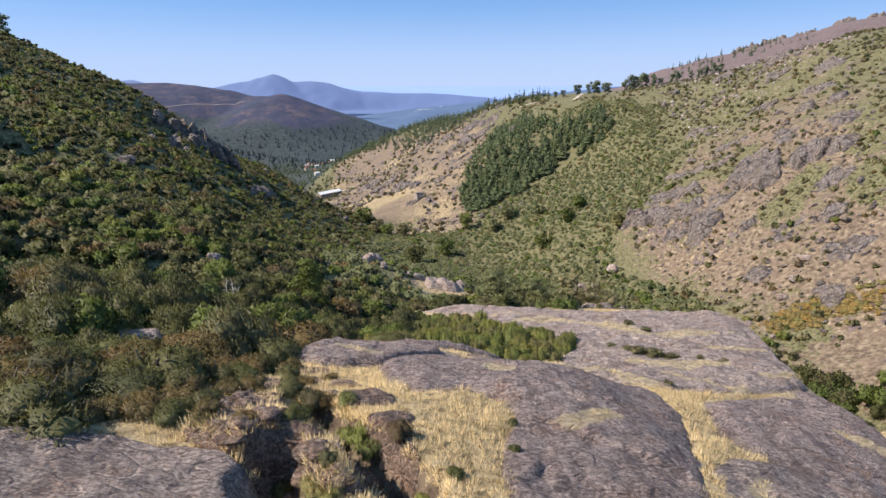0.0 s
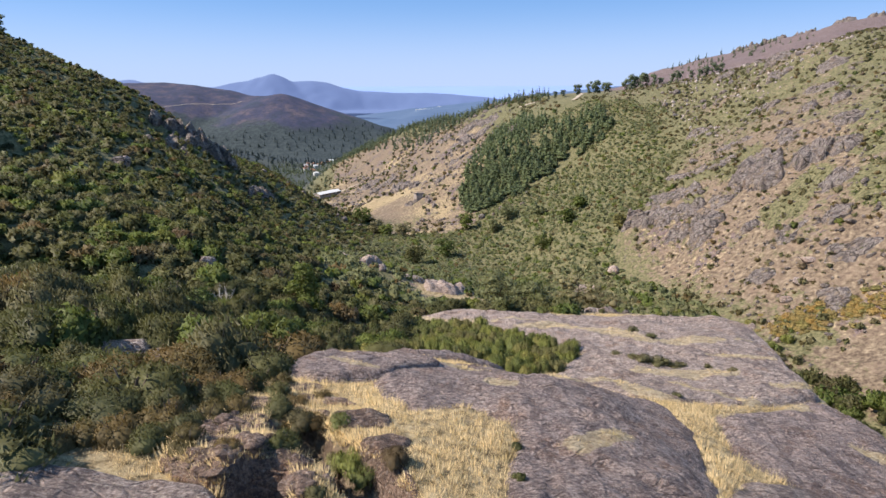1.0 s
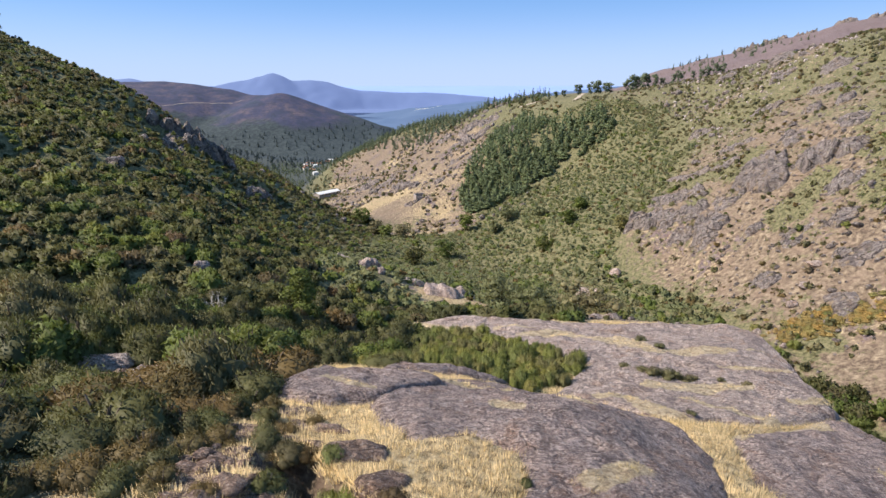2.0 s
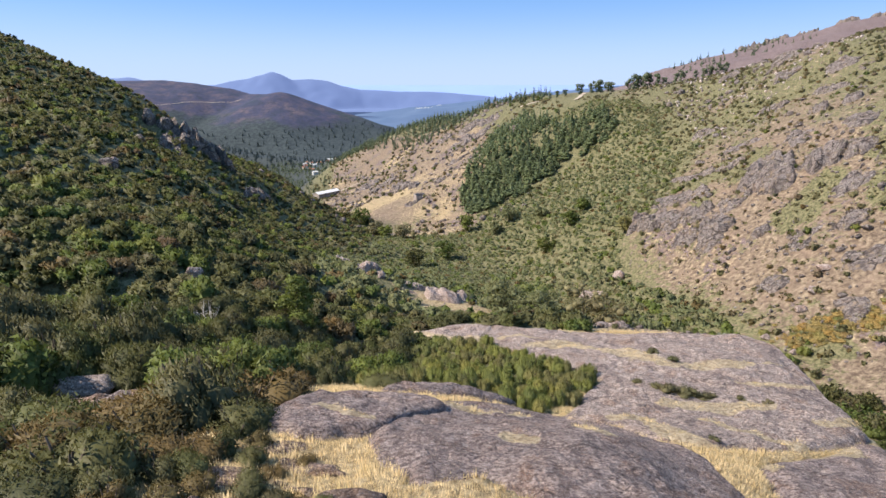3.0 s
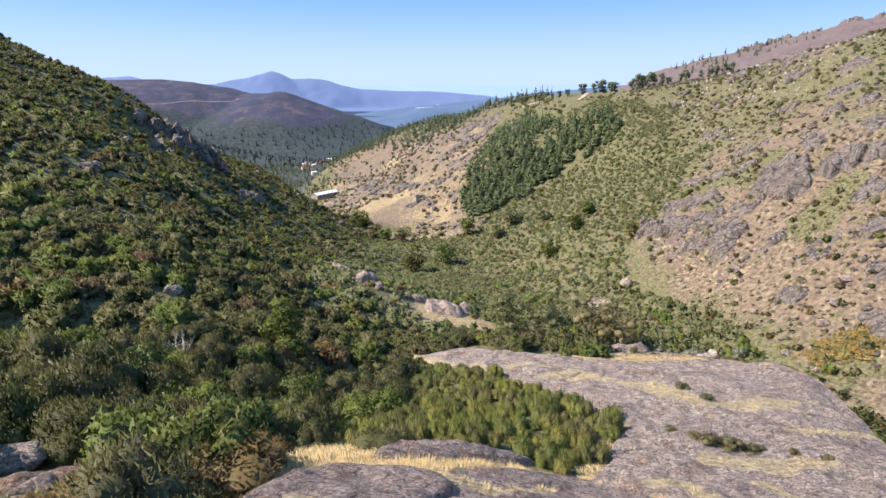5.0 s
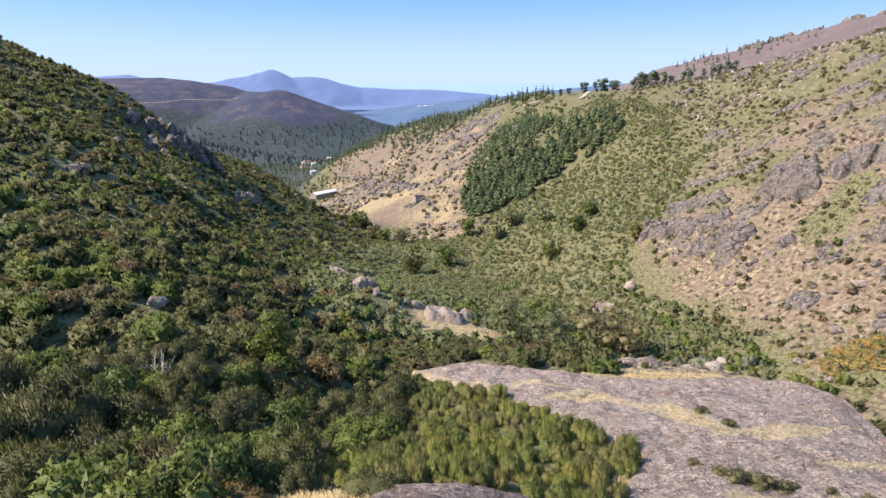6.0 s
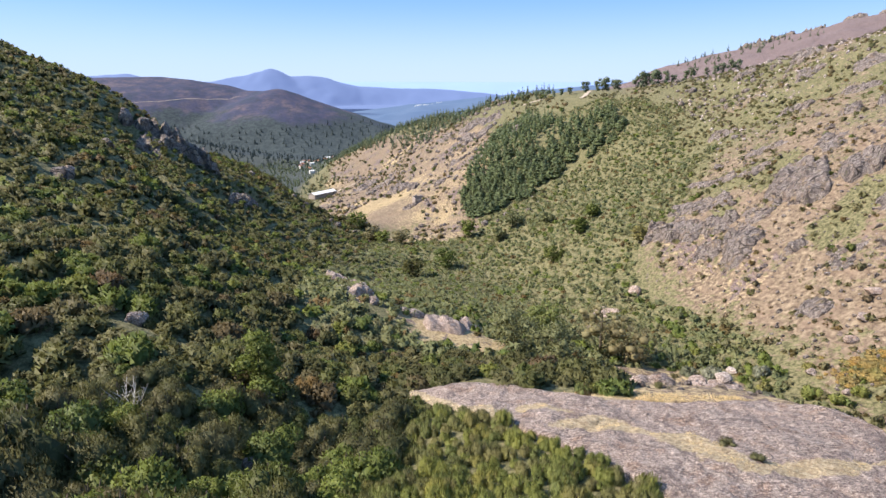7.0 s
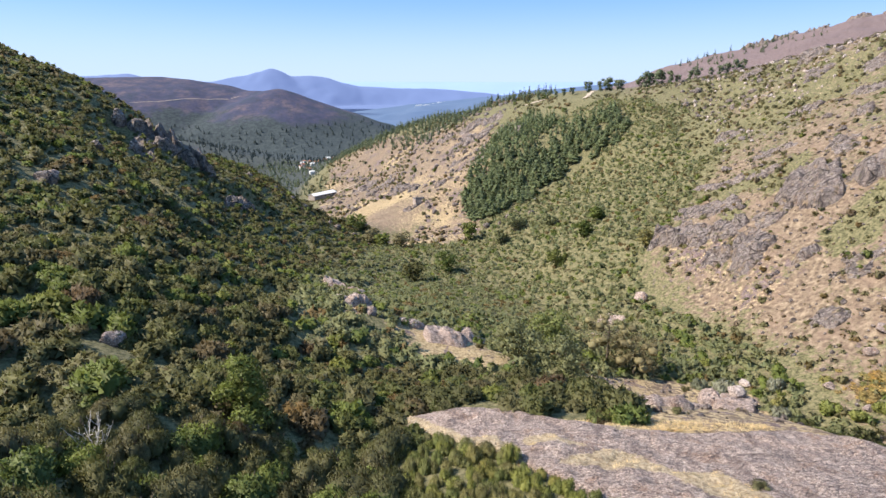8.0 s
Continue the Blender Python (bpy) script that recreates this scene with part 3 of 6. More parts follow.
# ---- the plan: rock slabs and kinds of cover ----
SLABS = [
    # outline, dome height
    (((-3.4, 24.5), (-1.3, 20.2), (1.5, 21.2), (3.4, 19.6), (2.7, 16), (2.6, 13.4), (3.6, 9), (8.8, 8.5), (9.6, 14), (12.0, 20), (13.2, 25), (13.4, 29), (11.4, 31.6), (9.4, 34), (5.6, 35.6), (1, 33), (-1.2, 31)), 0.10),
    (((-8.2, 25), (-7.6, 29), (-5, 31), (-2, 31.3), (0.4, 29.5), (-1, 27), (-3.6, 24.6), (-6, 23.6)), 0.45),
    (((-4, 33), (-0.5, 33.6), (3.6, 35.4), (5.5, 37), (1, 37), (-3.4, 35.4)), 0.35),
    (((7.9, 35.2), (9.0, 38), (10.6, 41), (12.4, 43.6), (9.2, 48), (4.6, 53.4), (-4, 60), (-4, 64), (3, 63.5), (7, 61.5), (13, 59.5), (21, 58.5), (26, 59.4), (29.4, 57), (31.6, 53), (32, 48.5), (31, 43.6), (29.2, 39.4), (26.4, 34.6), (21, 31.6), (17.4, 31.2), (14.6, 30.8), (12.4, 31.2), (10.2, 33.6)), 0.34),
    (((15.4, 26.8), (16.8, 29.4), (20.6, 31.0), (24, 32.9), (27, 34), (27.8, 28.5), (27, 18), (21, 15.5), (16.0, 19.9), (14.6, 22.5)), 0.10),
    (((11.2, 17.2), (13.4, 19.4), (16.5, 20), (18.2, 17.5), (17, 13), (11, 12)), 0.10),
    (((-14.5, 11.6), (-12.4, 12.8), (-10.6, 13.2), (-8.9, 13.1), (-6.3, 12.6), (-4.4, 11), (-5, 6), (-14, 6)), 0.4),
    (((27, 92), (32, 97), (38, 96), (37, 90), (31, 87)), 0.5),
    (((40, 96), (43, 101), (47, 99), (45, 94)), 0.8),
]


LEDGES = (
    (((-7.6, 17.7), (-6.0, 17.6), (-4.6, 16.1), (-2.9, 14.4), (-1.6, 12.9), (-2.7, 11.7), (-4.8, 12.4), (-7.1, 13.2), (-8.2, 14.0), (-8.6, 16.2)), 0.5),
    (((-1.9, 15.6), (-1.0, 15.4), (-0.2, 14.2), (-0.4, 13.2), (-1.2, 13.7), (-1.9, 14.8)), 0.16),
)


def outline(poly, steps):
    """A rounded closed curve through the corners, as the radius and angle round its middle."""
    p = np.array(poly, float)
    n = len(p)
    t = np.linspace(0, n, steps * n, endpoint=False)
    i = t.astype(int)
    f = (t - i)[:, None]
    a, b, c, d = p[(i - 1) % n], p[i % n], p[(i + 1) % n], p[(i + 2) % n]
    return 0.5 * (2 * b + (c - a) * f + (2 * a - 5 * b + 4 * c - d) * f**2 + (3 * b - a - 3 * c + d) * f**3)


def blocks(x, y, scale, seed):
    """Uneven steps, like jointed rock."""
    x, y = x / scale + seed * 3.7, y / scale + seed * 5.3
    xi, yi = np.floor(x), np.floor(y)
    fx, fy = np.clip((x - xi - 0.5) * 8 + 0.5, 0, 1), np.clip((y - yi - 0.5) * 8 + 0.5, 0, 1)

    def corner(a, b):
        s = np.sin(a * 127.1 + b * 311.7 + seed * 74.7) * 43758.5453
        return (s - np.floor(s)) * 2 - 1

    return (corner(xi, yi) * (1 - fx) + corner(xi + 1, yi) * fx) * (1 - fy) + (corner(xi, yi + 1) * (1 - fx) + corner(xi + 1, yi + 1) * fx) * fy


def edge_distance(curve, x, y):
    """Metres from each place to a closed curve, positive inside."""
    best = np.full(np.shape(x), 1e9)
    for (ax, ay), (bx, by) in zip(curve, np.roll(curve, -1, 0)):
        dx, dy = bx - ax, by - ay
        t = np.clip(((x - ax) * dx + (y - ay) * dy) / (dx * dx + dy * dy + 1e-9), 0, 1)
        best = np.minimum(best, np.hypot(x - ax - t * dx, y - ay - t * dy))
    return np.where(inside([tuple(p) for p in curve], x, y), best, -best)


def slab_rise(index, curve, dome, x, y, lip=0.4, ragged=0.35, rugged=0.0):
    """How far the rock stands over the soil at each place, and the metres to its edge."""
    d = edge_distance(curve, x, y) + ragged * (fractal(x, y, 2.2 * (1 + rugged), 40 + index, 3) + 0.6 * wave(x, y, 6, 44 + index))
    lay = np.abs(wave(x + 0.2 * y, y, 5.0, 71)) + 0.5 * np.abs(fractal(x, y, 1.9, 77, 2))
    inner = smooth(0, max(lip, 0.7) * 1.6, d)
    uneven = np.clip(0.75 + 0.55 * fractal(x, y, 4.5, 27 + index, 3), 0.1, 1.5) if rugged else 1.0
    rise = dome * uneven * smooth(-0.1, lip, d) - (0.35 + 0.5 * rugged) * smooth(0.15, -0.5, d)
    rise = rise + (0.14 * lay + 0.09 * fractal(x, y, 0.9, 83, 3) + 0.16 * fractal(x, y, 6, 90, 2)) * inner
    a, b = x * 0.9 - y * 0.42, y * 0.9 + x * 0.42
    rise = rise + (0.15 * blocks(a * 0.45 + 0.6 * wave(x, y, 3, 7), b, 1.7, 3) + 0.07 * blocks(a * 0.6 + 0.4 * wave(x, y, 2, 8), b, 0.7, 6)) * inner
    if rugged:
        u, w = x * 0.8 + y * 0.6, y * 0.8 - x * 0.6
        rise = rise + rugged * (0.75 * blocks(u, w * 0.6, 2.6, 5 + index) + 0.5 * blocks(u, w, 1.3, 9 + index) + 0.5 * fractal(x, y, 3, 14, 3)) * inner
    return rise, d


def slab_mesh(index, poly, dome, cell=0.2, lip=0.4, ragged=0.35, rugged=0.0):
    """Weathered granite lying on the slope; its broken lip goes into the soil."""
    curve = outline(poly, 5)
    low, high = curve.min(0) - 1.5, curve.max(0) + 1.5
    x, y = np.meshgrid(np.arange(low[0], high[0], cell), np.arange(low[1], high[1], cell))
    rise, d = slab_rise(index, curve, dome, x, y, lip, ragged, rugged)
    keep = d > -0.5 - cell
    number = np.cumsum(keep).reshape(keep.shape) - 1
    full = keep[:-1, :-1] & keep[1:, :-1] & keep[:-1, 1:] & keep[1:, 1:]
    F = np.stack([number[:-1, :-1][full], number[:-1, 1:][full], number[1:, 1:][full], number[1:, :-1][full]], 1)
    return np.stack([x, y, ground(x, y) + rise], 2)[keep], F


def slab_top(x, y):
    """Height of rock or soil, whichever is on top."""
    x, y = np.asarray(x, float), np.asarray(y, float)
    z = ground(x, y)
    for index, (poly, dome) in enumerate(SLABS):
        if inside(list(poly), x, y).any():
            z = np.maximum(z, ground(x, y) + slab_rise(index, outline(poly, 5), dome, x, y)[0])
    for index, (poly, dome) in enumerate(LEDGES):
        if inside(list(poly), x, y).any():
            z = np.maximum(z, ground(x, y) + slab_rise(140 + index, outline(poly, 5), dome, x, y, 0.25, 0.4, 0.3)[0])
    return z


# turf lying in hollows of the rock: from, to, half width
POCKETS = (
    (-3.9, 61.3, -0.3, 57.2, 1.0), (-0.3, 57.2, 3.8, 55.6, 0.9), (5.5, 56.6, 8.9, 55.6, 0.7), (8.0, 53.4, 11.7, 53.5, 1.0), (11.7, 53.5, 15.6, 50.6, 0.55),
    (15.2, 50.9, 18.2, 47.0, 1.2), (18.2, 46.6, 24.3, 46.6, 0.7), (24.3, 46.6, 29, 48, 0.35), (15.6, 37.6, 22.3, 38.0, 0.75), (16.5, 35.6, 18.4, 33.3, 0.5), (18.4, 33.3, 20.3, 31.5, 0.6),
    (10.4, 34.4, 12.6, 34.2, 0.5), (12.0, 34.3, 13.4, 31.2, 0.8), (13.4, 31.2, 16.6, 28.4, 0.8), (19, 30.8, 24, 32, 0.5), (24, 35.2, 28, 36.6, 0.4), (22.5, 42.6, 27.5, 42.0, 0.35), (9.5, 61, 14.5, 58.8, 0.8),
    (5.8, 17.9, 7.6, 19.2, 0.45), (12.4, 15.6, 13.6, 17.4, 0.5), (2.6, 24.4, 3.7, 24.0, 0.3), (-1.2, 30.8, 1.6, 29.7, 0.55), (1.6, 29.7, 4.2, 31.2, 0.35), (6.2, 26.2, 7.4, 25.6, 0.35), (23, 26, 28, 24, 0.4), (-6, 26.2, -3.4, 25.2, 0.35),
)


def pocket(x, y):
    """How far each place lies in a pocket of turf, 0 to 1."""
    best = np.zeros(np.shape(x))
    wander = 0.55 * fractal(x, y, 1.6, 91, 3)
    for ax, ay, bx, by, w in POCKETS:
        dx, dy = bx - ax, by - ay
        t = np.clip(((x - ax) * dx + (y - ay) * dy) / (dx * dx + dy * dy), 0, 1)
        d = np.hypot(x - ax - t * dx, y - ay - t * dy) + wander * min(1, w * 1.4)
        best = np.maximum(best, smooth(w * 1.7, w * 0.5, d))
    return best


def on_slab(x, y):
    hit = np.zeros(np.shape(x), bool)
    for poly, _ in SLABS:
        hit |= inside(list(poly), x, y)
    return hit


EDGE_Y = np.array([-40.0, 5, 13, 17, 22, 28, 33, 34.5, 36, 41, 45, 49, 54, 60, 65, 400])
EDGE_X = np.array([-22.0, -16, -12.5, -10.5, -8.8, -8.2, -8.2, -6, 7.9, 10.8, 12.4, 9.4, 4.2, -4.5, 300, 300])
RIGHT_Y = np.array([-40.0, 50, 70, 85, 100, 120, 140, 152, 165, 180, 200, 225, 250, 280, 310, 400])
RIGHT_X = np.array([52.0, 55, 56, 55, 55, 56, 51, 48, 51, 64, 82, 96, 98, 96, 84, 60])
FIELD = [(-95, 395), (-80, 340), (-60, 300), (-30, 252), (-5, 240), (12, 246), (10, 275), (20, 300), (26, 355), (10, 420), (-15, 470), (-60, 540), (-115, 560), (-110, 500)]
WOOD = [(3, 258), (7, 288), (14, 330), (25, 356), (36, 348), (57, 309), (79, 287), (73, 273), (58, 272), (40, 266), (24, 258), (10, 255)]
KNOLL = [(14, 57), (17, 97), (28, 107), (38, 107), (48, 101), (47, 88), (41, 68), (35, 56)]
MEADOW = [(-60, 322), (-44, 345), (-22, 318), (-14, 276), (-22, 256), (-36, 262), (-50, 296)]


def cover(x, y):
    """How much straw, heath, bare stone and haze-tinted far cover the ground bears at each place, each 0 to 1."""
    x, y = np.asarray(x, float), np.asarray(y, float)
    patch, small = fractal(x, y, 22, 21, 4), fractal(x, y, 7, 33, 3)
    left = smooth(1.5, -1.5, x - np.interp(y, EDGE_Y, EDGE_X))
    right = smooth(-6, 12, x - np.interp(y, RIGHT_Y, RIGHT_X))
    scrub = left * (1 - right)
    east = right * smooth(205, 165, y) * smooth(118, 88, x + patch * 8)
    upper = right * (1 - smooth(205, 165, y) * smooth(118, 88, x + patch * 8))
    near = (1 - left) * (1 - right)
    lush = np.zeros_like(x)
    for gx, gy, gr in ((80, 178, 7), (84, 167, 6), (79, 128, 4.5), (87, 132, 3.5), (72, 164, 3), (64, 92, 4), (92, 118, 6), (99, 132, 4)):
        lush = np.maximum(lush, smooth(gr * 1.25, gr * 0.6, np.hypot(x - gx, (y - gy) * 0.7) + 2.5 * small))
    field = inside(FIELD, x, y).astype(float)
    knoll = inside(KNOLL, x, y).astype(float)
    near = near * (1 - smooth(0.1, 0.7, hollow(x, y)))
    straw = near * 0.95 + east * (0.20 + 0.26 * patch) + upper * (0.36 + 0.2 * patch) + scrub * 0.12
    heath = scrub * (0.95 - 0.1 * smooth(70, 110, y)) + east * (0.22 + 0.24 * small + 0.75 * lush) + upper * (0.72 + 0.32 * patch + 0.15 * small)
    stone = east * (0.17 + 0.26 * small + 0.18 * patch) * (1 - lush) + upper * (0.16 + 0.26 * small) + near * 0.10 + scrub * 0.05
    straw, heath, stone = (a * (1 - field) + field * b for a, b in ((straw, 0.30 + 0.30 * patch), (heath, 0.32 + 0.28 * small), (stone, 0.30 + 0.38 * small)))
    meadow = inside(MEADOW, x, y).astype(float)
    straw, heath, stone = (a * (1 - meadow) + meadow * b for a, b in ((straw, 0.45 + 0.2 * patch), (heath, 0.30 + 0.3 * smooth(285, 262, y)), (stone, 0.0)))
    bare = np.zeros_like(x)
    for gx, gy, gr in ((-2, 95, 6), (5, 91, 6), (-8, 99, 4), (-24, 131, 4), (12, 91, 4), (24, 122, 3), (-15, 100, 3)):
        bare = np.maximum(bare, smooth(gr * 1.2, gr * 0.7, np.hypot(x - gx, y - gy) + 2 * small))
    straw, heath, stone = (a * (1 - bare) + bare * b for a, b in ((straw, 0.75), (heath, 0.05), (stone, 0.3)))
    straw, heath, stone = (a * (1 - knoll) + knoll * b for a, b in ((straw, 0.62 + 0.3 * small), (heath, 0.16 + 0.2 * small), (stone, 0.36)))
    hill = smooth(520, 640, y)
    # burnt: also far ground and the village glen, all in haze-tinted hill colours
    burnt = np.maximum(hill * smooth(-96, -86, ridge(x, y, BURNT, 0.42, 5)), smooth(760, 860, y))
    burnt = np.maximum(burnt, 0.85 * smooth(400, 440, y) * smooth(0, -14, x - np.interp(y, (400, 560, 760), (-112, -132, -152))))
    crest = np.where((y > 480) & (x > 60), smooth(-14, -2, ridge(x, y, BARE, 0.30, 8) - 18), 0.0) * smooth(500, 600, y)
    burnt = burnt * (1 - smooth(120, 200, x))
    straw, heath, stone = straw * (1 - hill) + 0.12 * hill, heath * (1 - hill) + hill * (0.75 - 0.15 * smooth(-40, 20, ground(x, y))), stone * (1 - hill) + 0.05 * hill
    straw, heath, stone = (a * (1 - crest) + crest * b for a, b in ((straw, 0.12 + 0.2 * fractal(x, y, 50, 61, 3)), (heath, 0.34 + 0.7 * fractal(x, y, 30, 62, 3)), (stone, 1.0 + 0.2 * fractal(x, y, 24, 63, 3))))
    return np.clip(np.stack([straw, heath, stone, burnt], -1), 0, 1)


# ---- the ground: one sheet from behind the camera to the horizon ----
def make_sheet():
    y, ys = 6.0, []
    while y < 4960:
        ys.append(y)
        y += max(0.30, 0.0095 * (y + 8))
    rows = np.concatenate([np.arange(-40, 6, 2.0), ys])
    u = np.linspace(-1.22, 1.22, 341)
    X, Y = np.meshgrid(u, rows)
    X = X * (np.maximum(Y, 0) + 34)
    Z = ground(X, Y)
    Z = np.where(on_slab(X, Y), Z - 0.25, Z)
    h, w = X.shape
    i, j = np.meshgrid(np.arange(h - 1), np.arange(w - 1), indexing="ij")
    a = (i * w + j).ravel()
    me = solid("ground", np.stack([X, Y, Z], 2).reshape(-1, 3), np.stack([a, a + 1, a + w + 1, a + w], 1), GROUND)
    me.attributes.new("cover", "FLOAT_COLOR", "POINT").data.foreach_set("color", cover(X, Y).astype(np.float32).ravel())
    return tagged(new("ground", me), "mountain valley soil with dry grass, heath and bare stone", "ground", "", "structure")


make_sheet()

for number, (poly, dome) in enumerate(SLABS):
    me = solid("granite_slab", *slab_mesh(number, poly, dome), ROCK if number in (3, 5, 6, 7, 8) else DARK_ROCK)
    at = np.empty(len(me.vertices) * 3, np.float32)
    me.vertices.foreach_get("co", at)
    me.attributes.new("pocket", "FLOAT", "POINT").data.foreach_set("value", pocket(at[0::3], at[1::3]).astype(np.float32))
    tagged(new("granite_slab", me), "weathered mauve-grey granite slab bedded in dry grass", "rock", "bare rock slabs")


# ---- distance: far mountains and the sea ----
def make_range(name, line, fall, floor, seed, material, label, depth, cells=(170, 60)):
    xs = np.linspace(min(p[0] for p in line) - depth, max(p[0] for p in line) + depth, cells[0])
    ym = np.mean([p[1] for p in line])
    ys = np.linspace(ym - depth, min(ym + depth * 0.35, 4900), cells[1])
    X, Y = np.meshgrid(xs, ys)
    Z = np.maximum(ridge(X, Y, line, fall, seed) + fractal(X, Y, 200, seed, 3) * 5, floor)
    h, w = X.shape
    i, j = np.meshgrid(np.arange(h - 1), np.arange(w - 1), indexing="ij")
    a = (i * w + j).ravel()
    me = solid(name, np.stack([X, Y, Z], 2).reshape(-1, 3), np.stack([a, a + 1, a + w + 1, a + w], 1), material)
    return tagged(new(name, me), label, "mountain", "", "structure")


# haze over far slopes and sea: painted as blue colour plus a glow
HAZE_FAR = make_plain("hazed_far_slope", (0.070, 0.105, 0.20), (0.085, 0.125, 0.23), 0.004, 1.0, 0, ((0.22, 0.31, 0.58), 0.27))
HAZE_MID = make_plain("hazed_wooded_slope", (0.045, 0.075, 0.12), (0.065, 0.095, 0.14), 0.006, 1.0, 0, ((0.16, 0.28, 0.56), 0.24))
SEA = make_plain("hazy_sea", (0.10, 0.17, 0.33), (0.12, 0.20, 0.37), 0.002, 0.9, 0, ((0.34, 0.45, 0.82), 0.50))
make_range("backdrop_mountain", [(-2600, 3400, -20), (-1800, 3500, 5), (-1510, 3594, 18), (-1415, 3632, 38), (-1318, 3668, 53), (-1251, 3691, 74), (-1170, 3718, 100), (-1118, 3734, 72), (-1051, 3753, 50), (-947, 3781, 53), (-841, 3806, 41), (-734, 3828, 8), (-625, 3847, -14), (-400, 3877, -22), (-171, 3894, -27), (98, 3897, -43), (400, 3900, -80)], 0.62, -125, 15, HAZE_FAR, "blue hazy mountain with a pointed summit", 1100, (300, 70))
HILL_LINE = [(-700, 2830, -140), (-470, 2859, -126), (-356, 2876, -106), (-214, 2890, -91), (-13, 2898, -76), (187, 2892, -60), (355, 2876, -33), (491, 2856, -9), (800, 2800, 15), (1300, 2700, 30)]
make_range("backdrop_hill", HILL_LINE, 0.16, -125, 19, HAZE_MID, "hazy blue wooded hill before the sea", 900)
make_range("backdrop_ridge", [(-2000, 2250, 20), (-1700, 2360, 32), (-1526, 2463, 38), (-1479, 2492, 45), (-1428, 2522, 52), (-1375, 2551, 38), (-1250, 2600, -10)], 0.3, -125, 23, HAZE_FAR, "hazy blue ridge behind the burnt hill", 600)
sx, sy = np.meshgrid(np.linspace(-4200, 4200, 30), np.linspace(4100, 4930, 30))
sz = -110 + 128 * smooth(4000, 4960, sy)
a = (np.arange(29)[:, None] * 30 + np.arange(29)[None]).ravel()
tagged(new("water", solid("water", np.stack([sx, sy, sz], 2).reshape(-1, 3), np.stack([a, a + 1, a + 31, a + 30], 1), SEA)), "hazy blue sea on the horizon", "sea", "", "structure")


# ---- rocks ----
def rock_shape(seed, size=4, cuts=13, rough=0.06, square=1.0):
    """A boulder: a ball cut by random planes and weathered."""
    rng = np.random.default_rng(seed)
    bm = bmesh.new()
    bmesh.ops.create_icosphere(bm, subdivisions=size, radius=1)
    v = np.array([p.co for p in bm.verts])
    f = np.array([[q.index for q in t.verts] for t in bm.faces])
    bm.free()
    v = np.sign(v) * np.abs(v) ** square
    for _ in range(cuts):
        d = unit(rng.normal(size=3))
        over = v @ d - rng.uniform(0.55, 0.85)
        v = v - np.maximum(over, 0)[:, None] * d * 0.94
    v = v * (1 + rough * fractal(v[:, 0] * 3 + seed, v[:, 1] * 3 + v[:, 2] * 2, 1.2, seed, 3))[:, None]
    return v, f


ROCKS = [solid("boulder", *rock_shape(100 + i, 3, 20, 0.09), ROCK) for i in range(6)]
STONES = [solid("boulder", *rock_shape(130 + i, 2, 18, 0.1), CLIFF) for i in range(6)]


def rock(meshes, number, x, y, size, turn, label, sink=0.25, tilt=(0, 0), group="", name="boulder"):
    z = float(slab_top(np.array(x), np.array(y))) + size[2] * (1 - 2 * sink) * 0.5
    ob = new(name, meshes[number % len(meshes)])
    ob.matrix_world = pose(x, y, z, tilt[0], tilt[1], turn) @ Matrix.Diagonal((*size, 1))
    return tagged(ob, label, "rock", group)


def crag(index, x, y, rx, ry, turn, rise, rugged, name, label, group):
    """A jointed outcrop lying on the slope, with steep broken sides."""
    rng = np.random.default_rng(900 + index)
    poly = []
    for k in range(11):
        a, s = 2 * math.pi * k / 11, rng.uniform(0.72, 1.15)
        u, w = rx * s * math.cos(a), ry * s * math.sin(a)
        c, d = math.cos(radians(turn)), math.sin(radians(turn))
        poly.append((x + u * c - w * d, y + u * d + w * c))
    me = solid(name, *slab_mesh(index, poly, rise, max(0.12, 0.06 * min(rx, ry)), min(1.0, 0.3 * min(rx, ry)), 0.36 * min(rx, ry) ** 0.8, rugged), CLIFF, None, None, False)
    return tagged(new(name, me), label, "rock", group)


